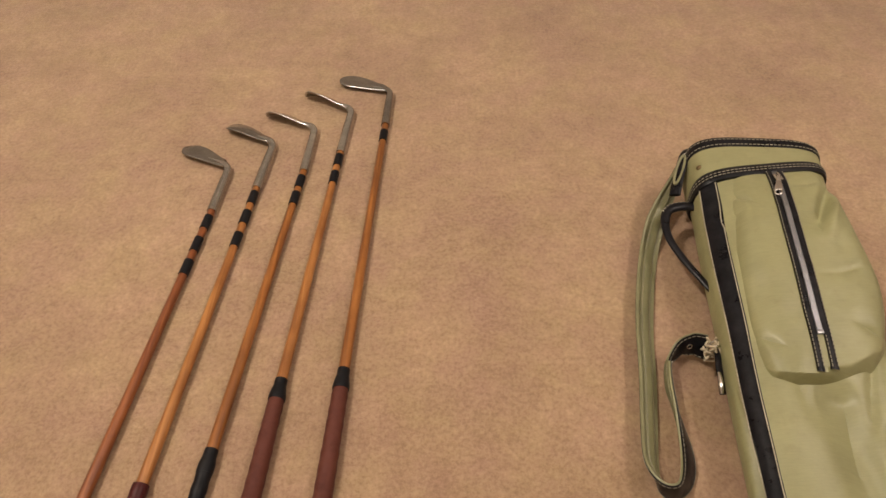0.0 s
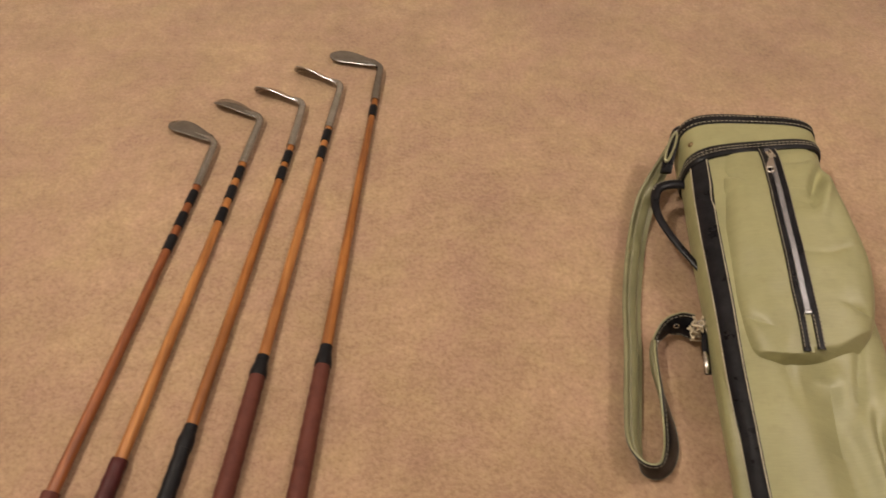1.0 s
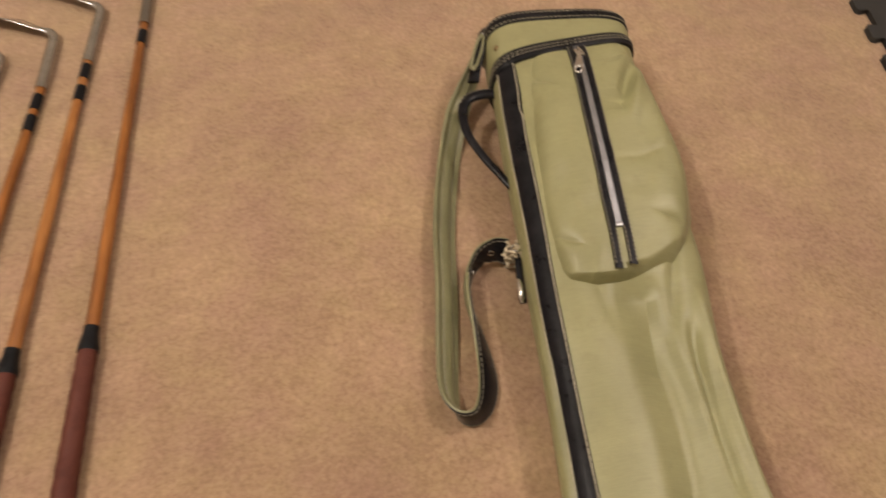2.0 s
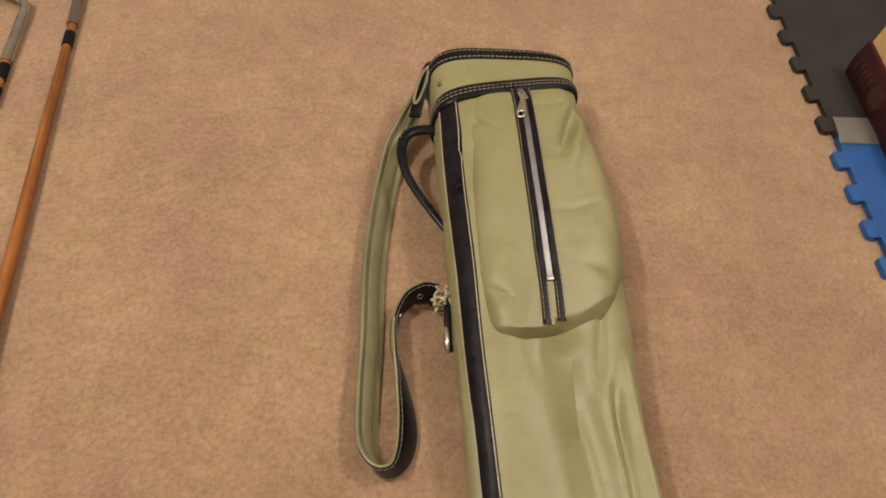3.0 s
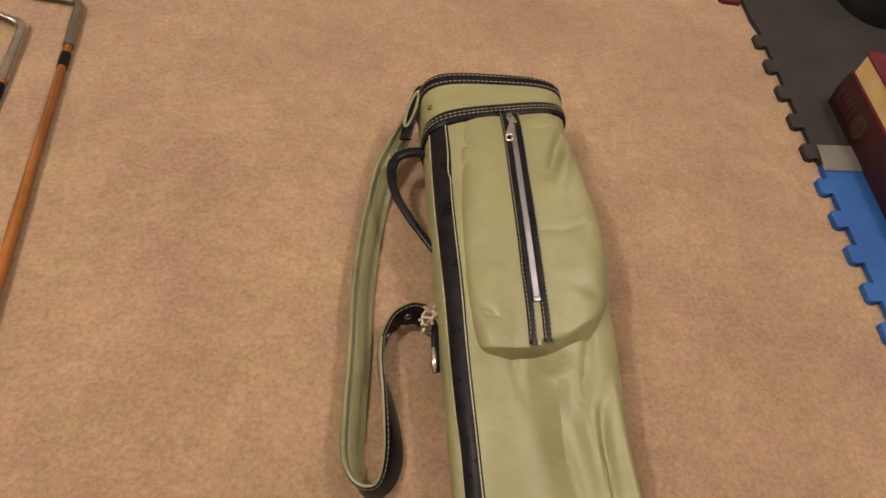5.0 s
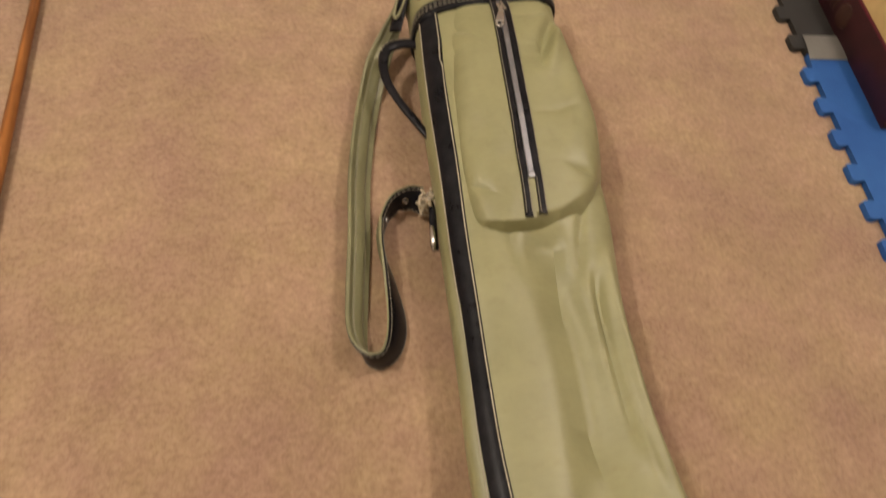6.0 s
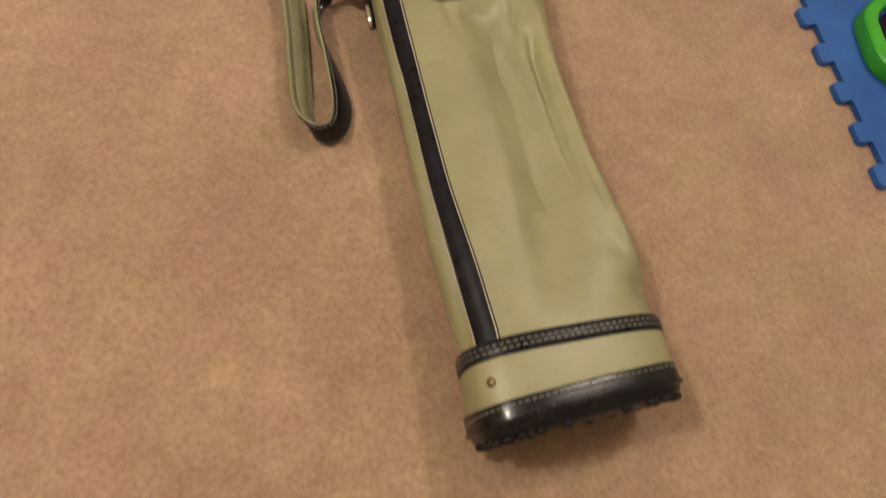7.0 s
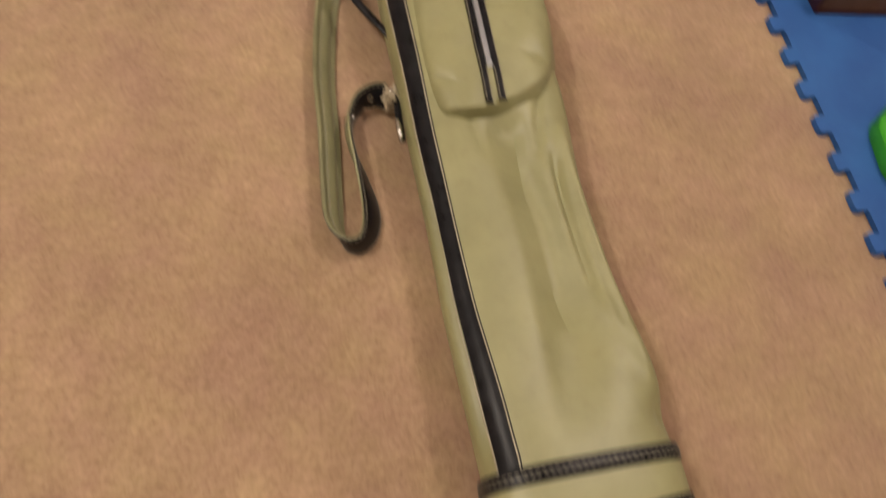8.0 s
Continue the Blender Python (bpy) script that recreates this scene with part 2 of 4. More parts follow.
def stitches(bm, pts, normals, dash=0.0042, gap=0.0018, width=0.0008, lift=0.0005):
    """Small raised thread dashes along a polyline with its surface normals."""
    pts = [Vector(p) for p in pts]
    run, at, on = 0.0, 0, True
    cut = []
    for a, b, n in zip(pts, pts[1:], normals):
        length, way, done = (b - a).length, (b - a).normalized(), 0.0
        while done < length:
            step = min((dash if on else gap) - run, length - done)
            if on:
                cut.append((a + way * done, a + way * (done + step), Vector(n)))
            done += step
            run += step
            if run >= (dash if on else gap) - 1e-7:
                run, on = 0.0, not on
    for a, b, n in cut:
        way = b - a
        if way.length < 0.0006:
            continue
        side = way.normalized().cross(n).normalized() * width / 2
        low = [a - side, a + side, b + side, b - side]
        high = [q * 1.0 + n * lift for q in low]
        v0, v1 = [bm.verts.new(q - n * 0.0003) for q in low], [bm.verts.new(q) for q in high]
        bm.faces.new(v1)
        for k in range(4):
            bm.faces.new((v0[k], v0[(k + 1) % 4], v1[(k + 1) % 4], v1[k]))


def table(ys, vs, soft=0.018):
    def f(y):
        return float(np.mean(np.interp([y - soft, y - soft / 2, y, y + soft / 2, y + soft], ys, vs)))
    return f


# ---- room: carpet floor; unseen walls and ceiling added for bounced light ----
X0, X1, Y0, Y1, ROOM = -2.2, 2.8, -2.0, 3.2, 2.4


def setting_slab(name, lo, hi, mat, label, category):
    bm = bmesh.new()
    box(bm, [(a + b) / 2 for a, b in zip(lo, hi)], [b - a for a, b in zip(lo, hi)])
    return tagged(link_mesh(name, bm, mat, False), label, category, kind="structure")


def carpet_height(x, y):
    p = Vector((x * 2.6, y * 2.6, 0.3))
    q = Vector((x * 9.0, y * 9.0, 4.0))
    return -0.0012 + 0.001 * noise.noise(p) + 0.0006 * noise.noise(q)


def carpet_floor():
    bm = bmesh.new()
    n = 150
    rows = []
    for i in range(n + 1):
        x = X0 + (X1 - X0) * i / n
        rows.append([(x, Y0 + (Y1 - Y0) * j / n, carpet_height(x, Y0 + (Y1 - Y0) * j / n)) for j in range(n + 1)])
    grid(bm, rows)
    return tagged(link_mesh("floor", bm, CARPET), "beige-brown cut-pile carpet with worn lighter patches", "carpet", kind="structure")


carpet_floor()
setting_slab("wall_north", (X0, Y1, -0.02), (X1, Y1 + 0.12, ROOM), WALL_PAINT, "unseen beige wall added to close the room", "wall")
setting_slab("wall_south", (X0, Y0 - 0.12, -0.02), (X1, Y0, ROOM), WALL_PAINT, "unseen beige wall added to close the room", "wall")
setting_slab("wall_west", (X0 - 0.12, Y0 - 0.12, -0.02), (X0, Y1 + 0.12, ROOM), WALL_PAINT, "unseen beige wall added to close the room", "wall")
setting_slab("wall_east", (X1, Y0 - 0.12, -0.02), (X1 + 0.12, Y1 + 0.12, ROOM), WALL_PAINT, "unseen beige wall added to close the room", "wall")
setting_slab("ceiling", (X0 - 0.12, Y0 - 0.12, ROOM), (X1 + 0.12, Y1 + 0.12, ROOM + 0.1), CEILING_PAINT, "unseen white ceiling added to close the room", "ceiling")


def ceiling_lamp(x, y):
    e = thing("ceiling_lamp", (x, y, ROOM), "round frosted ceiling lamp giving warm light", "ceiling lamp", "ceiling lamps")
    bm = bmesh.new()
    rows = [[(x + r * math.cos(a), y + r * math.sin(a), z) for a in (2 * math.pi * k / 24 for k in range(24))] for r, z in ((0.10, ROOM), (0.10, ROOM - 0.02), (0.09, ROOM - 0.025))]
    vs = grid(bm, rows, close_v=True)
    bm.faces.new(vs[-1])
    part("base_plate", bm, BRASS, e)
    bm = bmesh.new()
    rows = [[(x + 0.085 * math.cos(t) * math.cos(a), y + 0.085 * math.cos(t) * math.sin(a), ROOM - 0.026 - 0.03 * math.sin(t)) for a in (2 * math.pi * k / 24 for k in range(24))] for t in np.linspace(0, 1.5, 6)]
    vs = grid(bm, rows, close_v=True)
    bm.faces.new(vs[-1])
    part("diffuser", bm, GLOW, e, "frosted white glass diffuser")


for (lx, ly, lz), watts, size, tone in LAMPS:
    ceiling_lamp(lx, ly)


# ---- golf bag ----
BAG_LEFT = table([0.05, 0.08, 0.13, 0.20, 0.29, 0.41, 0.51, 0.60, 0.70, 0.80, 0.92], [0.408, 0.409, 0.414, 0.418, 0.423, 0.434, 0.440, 0.446, 0.451, 0.459, 0.466])
BAG_RIGHT = table([0.05, 0.08, 0.13, 0.20, 0.29, 0.41, 0.51, 0.60, 0.70, 0.80, 0.92], [0.590, 0.592, 0.598, 0.611, 0.606, 0.615, 0.633, 0.644, 0.642, 0.648, 0.655])
BAG_HIGH = table([0.05, 0.13, 0.18, 0.29, 0.41, 0.50, 0.60, 0.72, 0.82, 0.92], [0.100, 0.100, 0.094, 0.086, 0.083, 0.085, 0.094, 0.104, 0.111, 0.116])
BULGE = 3.0


def squareness(y):
    return BULGE + 0.9 * min(max((y - 0.78) / 0.06, 0), 1) + 0.5 * min(max((0.14 - y) / 0.04, 0), 1)


def hump(v, centre, width):
    return math.exp(-(((v - centre) / width) ** 2))


def step(v, a, b):
    t = min(max((v - a) / (b - a), 0), 1)
    return t * t * (3 - 2 * t)


def nick(v, centre, width):
    """A sharp-bottomed crease profile."""
    return math.exp(-abs(v - centre) / width)


VALLEY = table([0.13, 0.164, 0.208, 0.272, 0.307, 0.391, 0.445, 0.51], [0.484, 0.494, 0.508, 0.524, 0.530, 0.538, 0.535, 0.532], 0.04)
RIDGE = table([0.17, 0.19, 0.25, 0.35, 0.44, 0.51], [0.604, 0.594, 0.575, 0.578, 0.570, 0.566], 0.04)
EDGE_CREASE = table([0.25, 0.296, 0.373, 0.417, 0.47], [0.574, 0.575, 0.580, 0.585, 0.593])
EDGE_RIDGE = table([0.15, 0.197, 0.256, 0.358, 0.50], [0.592, 0.594, 0.597, 0.600, 0.610])


def fold(x, y):
    """The sag and creases of the empty canvas body."""
    along = step(y, 0.13, 0.28) * (1 - step(y, 0.485, 0.52))
    c, r = VALLEY(y), RIDGE(y)
    d = -0.0205 * along * hump(x, c + 0.012, 0.019 if x < c + 0.012 else 0.030)
    d += 0.0050 * along * hump(x, r, 0.010)
    d += -0.0085 * hump(x, EDGE_CREASE(y), 0.0055) * step(y, 0.25, 0.30) * (1 - step(y, 0.43, 0.47))
    d += 0.0060 * hump(x, EDGE_RIDGE(y), 0.008) * step(y, 0.17, 0.21) * (1 - step(y, 0.47, 0.50))
    d += -0.0040 * hump(x - 0.32 * (y - 0.508), 0.589, 0.005) * step(y, 0.43, 0.465)
    d += -0.0040 * nick(x + 0.12 * (y - 0.50), 0.508, 0.006) * step(y, 0.44, 0.48)
    d += -0.0110 * hump(y, 0.150, 0.014) * hump(x, 0.594, 0.014)
    d += 0.0022 * noise.noise(Vector((x * 22, y * 9, 1.7))) * step(y, 0.13, 0.2)
    return d


def bag_point(y, angle, off=0.0, folds=True):
    left, right, high = BAG_LEFT(y), BAG_RIGHT(y), BAG_HIGH(y)
    c, s = math.cos(angle), math.sin(angle)
    power = squareness(y)
    if c > 0 and s > 0:
        power += 1.4 * step(y, 0.13, 0.19) * (1 - step(y, 0.52, 0.60))
    half = (right - left) / 2 + off
    x = (left + right) / 2 + half * math.copysign(abs(c) ** (2 / power), c)
    z = high / 2 + (high / 2 + off) * math.copysign(abs(s) ** (2 / (power if s > 0 else 2.2 + 1.4 * (1 - step(y, 0.07, 0.13)))), s)
    if s < 0:
        low = 2.3 + 1.6 * (1 - step(y, 0.07, 0.13))
        x = (left + right) / 2 + half * math.copysign(abs(c) ** (2 / low), c)
    if folds and s > 0:
        z += fold(x, y) * min(1, s * 1.6)
        x += 0.022 * hump(angle, 2.84, 0.13) * step(y, 0.13, 0.2) * (1 - step(y, 0.36, 0.5))
        x += 0.007 * nick(angle, 2.80 + 0.25 * (y - 0.3), 0.035) * step(y, 0.13, 0.18) * (1 - step(y, 0.45, 0.55))
    return Vector((x, y, max(z, 0.0015)))


def bag_normal(y, angle):
    a = bag_point(y, angle + 0.01) - bag_point(y, angle - 0.01)
    b = bag_point(y + 0.003, angle) - bag_point(y - 0.003, angle)
    return a.cross(b).normalized() * -1


def tucked(p):
    """The closed end leans in towards the carpet."""
    return Vector((p.x, p.y + 0.09 * max(0.085 - p.z, 0), p.z))


def skew(y, slope, x):
    return y + slope * (x - 0.545)


def ring(name, ya, yb, sa, sb, mat, parent, off, label="", crown=0.0012, seg=96, lines=(), thread=THREAD, low=0.0):
    """A band sewn round the bag between two stations, with stitch lines at fractions of its width."""
    bm = bmesh.new()
    rows = []
    prof = [(0.0, -0.004), (0.02, 0.0), (0.25, crown), (0.5, crown * 1.1), (0.75, crown), (0.98, 0.0), (1.0, -0.004)]

    def place(f, angle, o):
        x = bag_point((ya + yb) / 2, angle).x
        y = skew(ya, sa, x) * (1 - f) + skew(yb, sb, x) * f
        return bag_point(y, angle, off + o, False)

    for f, o in prof:
        rows.append([place(f, 2 * math.pi * k / seg, o) for k in range(seg)])
    grid(bm, rows, close_v=True)
    ob = part(name, bm, mat, parent, label)
    if lines:
        bm = bmesh.new()
        for f in lines:
            angles = [math.pi * (-0.1 + 1.2 * k / 150) for k in range(151)]
            pts = [place(f, a, crown * 1.02) for a in angles]
            stitches(bm, pts, [bag_normal((ya + yb) / 2, a) for a in angles])
        part("stitching", bm, thread, ob, "pale sewn thread", False)
    return ob


def golf_bag():
    bag = thing("golf_bag", (0.535, 0.48, 0.0), "khaki green canvas golf bag with black leather trim, lying flat", "golf bag")
    # canvas body
    bm = bmesh.new()
    ys = np.linspace(0.075, 0.86, 190)
    grid(bm, [[tucked(bag_point(y, 2 * math.pi * k / 160)) if y < 0.1 else bag_point(y, 2 * math.pi * k / 160) for k in range(160)] for y in ys], close_v=True)
    part("body", bm, KHAKI, bag, "creased khaki green canvas body")
    # leather strip along the shoulder, with an edge stitch on both sides
    bm = bmesh.new()
    ys = np.linspace(0.118, 0.84, 90)
    mid = table([0.1, 0.2, 0.5, 0.77, 0.84], [137.5, 139.0, 143.2, 144.0, 140.0])
    spread = [-13.0, -12.2, -8, 0, 8, 12.2, 13.0]
    lifts = [-0.002, 0.0018, 0.0026, 0.0036, 0.0026, 0.0018, -0.002]
    broad = table([0.1, 0.55, 0.70, 0.84], [1.0, 1.0, 1.12, 1.28])
    grid(bm, [[bag_point(y, radians(mid(y) + a * broad(y))) + bag_normal(y, radians(mid(y) + a * broad(y))) * o for a, o in zip(spread, lifts)] for y in ys])
    strip = part("shoulder_strip", bm, BLACK_LEATHER, bag, "black leather strip sewn along the bag")
    bm = bmesh.new()
    for deg in (-10.8, 10.8):
        line = [(y, radians(mid(y) + deg * broad(y))) for y in ys]
        stitches(bm, [bag_point(y, a) + bag_normal(y, a) * 0.0024 for y, a in line], [bag_normal(y, a) for y, a in line], 0.0060, 0.0007, 0.0013, 0.0008)
    part("stitching", bm, THREAD, strip, "pale sewn thread", False)

    # collar at the open end
    collar = ring("collar", 0.836, 0.900, 0.10, -0.05, KHAKI, bag, 0.0015, "stiff khaki canvas collar")
    ring("collar_seam_band", 0.829, 0.848, 0.12, 0.11, BLACK_LEATHER, bag, 0.003, "black leather band with double stitching", lines=(0.38, 0.62))
    ring("rim_binding", 0.884, 0.903, -0.05, -0.07, BLACK_LEATHER, bag, 0.0032, "black leather rim binding", lines=(0.2, 0.74))
    bm = bmesh.new()
    rows = []
    for off, y in ((0.0032, 0.900), (0.001, 0.9055), (-0.003, 0.9055), (-0.006, 0.899), (-0.007, 0.82), (-0.02, 0.70)):
        rows.append([bag_point(skew(y, -0.07, bag_point(y, 2 * math.pi * k / 96).x), 2 * math.pi * k / 96, off, False) for k in range(96)])
    vs = grid(bm, rows, close_v=True)
    bm.faces.new(vs[-1])
    part("lining", bm, BLACK_LEATHER, bag, "black lining turned over the mouth")
    for name, y, deg, mat in (("rivet", 0.858, 146, BRASS), ("rivet", 0.100, 139, BRASS)):
        bm = bmesh.new()
        a = radians(deg)
        n = bag_normal(y, a)
        bmesh.ops.create_uvsphere(bm, u_segments=14, v_segments=8, radius=0.0042)
        turn = n.to_track_quat("Z", "Y").to_matrix().to_4x4()
        bmesh.ops.transform(bm, matrix=Matrix.Translation(bag_point(y, a, 0.003, False)) @ turn @ Matrix.Diagonal((1, 1, 0.55, 1)), verts=bm.verts)
        part(name, bm, mat, bag, "small domed aged brass rivet")

    # closed end: canvas cuff, double stitched band and patent boot with studs
    ring("cuff", 0.058, 0.126, -0.03, -0.05, KHAKI, bag, 0.0018, "stiff khaki canvas cuff")
    ring("cuff_seam_band", 0.109, 0.125, -0.08, -0.08, BLACK_LEATHER, bag, 0.0035, "black leather band with double stitching", lines=(0.36, 0.66), thread=EDGE_THREAD)
    bm = bmesh.new()
    rows = []
    for off, y in ((0.0005, 0.0785), (0.0042, 0.0780), (0.0052, 0.0755), (0.0046, 0.0725), (0.0048, 0.0710), (0.0046, 0.0635), (0.0062, 0.0625), (0.0066, 0.0610), (0.0058, 0.0595), (0.0030, 0.0580), (0.0015, 0.0530), (-0.004, 0.0490), (-0.012, 0.0480), (-0.03, 0.0480)):
        rows.append([tucked(bag_point(skew(y, -0.03, bag_point(0.07, 2 * math.pi * k / 96).x), 2 * math.pi * k / 96, off, False)) for k in range(96)])
    vs = grid(bm, rows, close_v=True)
    bm.faces.new(vs[-1])
    boot = part("boot", bm, BOOT_LEATHER, bag, "glossy black leather boot round the closed end")
    bm = bmesh.new()
    angles = [math.pi * (-0.1 + 1.2 * k / 150) for k in range(151)]
    stitches(bm, [bag_point(skew(0.0738, -0.03, bag_point(0.07, a).x), a, 0.0050, False) for a in angles], [bag_normal(0.076, a) for a in angles])
    part("stitching", bm, EDGE_THREAD, boot, "grey sewn thread", False)
    for k in range(24):
        a = 2 * math.pi * (k + 0.5) / 24
        p = bag_point(0.052, a, -0.0040, False)
        p = tucked(Vector((p.x, skew(0.0492, -0.03, p.x), p.z)))
        bm = bmesh.new()
        bmesh.ops.create_uvsphere(bm, u_segments=12, v_segments=8, radius=0.0054)
        bmesh.ops.transform(bm, matrix=Matrix.Translation(p) @ Matrix.Diagonal((1.15, 0.72, 0.9, 1)), verts=bm.verts)
        part("stud", bm, SOLE_RUBBER, boot, "worn black rubber stud")
    zip_pocket(bag)
    carry_handle(bag)
    shoulder_strap(bag)


# the zipped pocket on the upper half
PY0, PY1 = 0.488, 0.846
POCKET_LEFT = table([0.497, 0.55, 0.60, 0.66, 0.72, 0.82, 0.86], [0.474, 0.469, 0.470, 0.474, 0.481, 0.491, 0.493], 0.012)
POCKET_RIGHT = table([0.488, 0.53, 0.56, 0.60, 0.644, 0.68, 0.73, 0.80, 0.86], [0.590, 0.603, 0.618, 0.630, 0.640, 0.642, 0.641, 0.636, 0.632], 0.012)
POCKET_TOP = table([0.497, 0.54, 0.57, 0.65, 0.75, 0.81, 0.835, 0.86], [0.099, 0.103, 0.106, 0.114, 0.120, 0.1175, 0.1125, 0.100], 0.012)
POCKET_BASE = 0.045
PN_LEFT, PN = 4.0, 8.0
# where the flat face of the pocket turns down, and where its end wall meets the body
FACE_END = table([0.44, 0.465, 0.478, 0.500, 0.522, 0.543, 0.565, 0.610, 0.66], [0.602, 0.552, 0.521, 0.513, 0.511, 0.514, 0.522, 0.546, 0.590], 0.003)
WALL_END = table([0.44, 0.465, 0.478, 0.522, 0.565, 0.610, 0.66], [0.588, 0.541, 0.514, 0.507, 0.513, 0.526, 0.555], 0.003)


ZIP_X = table([0.497, 0.559, 0.583, 0.657, 0.74, 0.825, 0.86], [0.5330, 0.5405, 0.5420, 0.5480, 0.5550, 0.5640, 0.567], 0.02)


def pocket_crease(x, y):
    d = 0.0030 * noise.noise(Vector((x * 15, y * 11, 5.1))) + 0.0010 * noise.noise(Vector((x * 60, y * 40, 2.2)))
    d += -0.0075 * nick(y + 0.96 * (x - 0.487), 0.802, 0.006) * hump(x, 0.502, 0.016)
    d += -0.0055 * nick(y - 0.60 * (x - 0.490), 0.752, 0.006) * hump(x, 0.492, 0.012)
    d += -0.0130 * hump(x - 0.50 * (y - 0.74), 0.598, 0.009) * hump(y, 0.760, 0.045)
    d += 0.0065 * hump(x - 0.45 * (y - 0.74), 0.614, 0.009) * hump(y, 0.755, 0.05)
    d += -0.0050 * nick(y - 0.35 * (x - 0.60), 0.806, 0.007) * hump(x, 0.604, 0.018)
    d += -0.0032 * nick(y - 0.30 * (x - 0.60), 0.652, 0.006) * hump(x, 0.600, 0.022)
    d += -0.0050 * hump(x, 0.487, 0.013) * hump(y, 0.625, 0.035)
    d += -0.0055 * nick(y + 0.80 * (x - 0.482), 0.562, 0.006) * hump(x, 0.484, 0.012)
    d += -0.0060 * nick(y + 0.55 * (x - 0.60), 0.572, 0.007) * hump(x, 0.606, 0.014)
    d *= 1 - 0.75 * hump(x, ZIP_X(y), 0.016)
    return d


def pocket_fall(x, y):
    """1 on the face of the pocket, falling to 0 down its end wall."""
    top = FACE_END(x)
    run = max(top - WALL_END(x), 0.004) / 0.37
    return 1 - max(0.0, min((top - y) / run + 0.02, 1)) ** 1.15


def pocket_dims(y):
    left, right = POCKET_LEFT(y), POCKET_RIGHT(y)
    return (left + right) / 2, (right - left) / 2, POCKET_TOP(y) - POCKET_BASE


def pocket_point(y, angle):
    mid, half, high = pocket_dims(y)
    c, s = math.cos(angle), math.sin(angle)
    n = PN if c > 0 else PN_LEFT
    x = mid + half * math.copysign(abs(c) ** (2 / n), c)
    up = abs(s) ** (2 / n)
    z = POCKET_BASE + (high * up + pocket_crease(x, y) * abs(s)) * pocket_fall(x, y)
    if c > 0:
        x += 0.027 * (1 - up) * hump(y, 0.615, 0.095)
    return Vector((x, y, z))


def pocket_z(x, y):
    mid, half, high = pocket_dims(y)
    q, n = min(abs(x - mid) / half, 0.999), PN if x > mid else PN_LEFT
    return POCKET_BASE + (high * (1 - q**n) ** (1 / n) + pocket_crease(x, y) * (1 - q**n) ** 0.5) * pocket_fall(x, y)


def pocket_normal(x, y):
    h = 0.003
    return Vector((pocket_z(x - h, y) - pocket_z(x + h, y), pocket_z(x, y - h) - pocket_z(x, y + h), 2 * h)).normalized()



def ribbon_on_pocket(bm, y0, y1, a, b, lift, steps=90):
    rows = []
    for y in np.linspace(y0, y1, steps):
        xs = [ZIP_X(y) + a + (b - a) * f for f in (0, 0.04, 0.35, 0.65, 0.96, 1)]
        rows.append([Vector((x, y, pocket_z(x, y))) + pocket_normal(x, y) * o for x, o in zip(xs, (-0.001, lift, lift * 1.25, lift * 1.25, lift, -0.001))])
    grid(bm, rows)


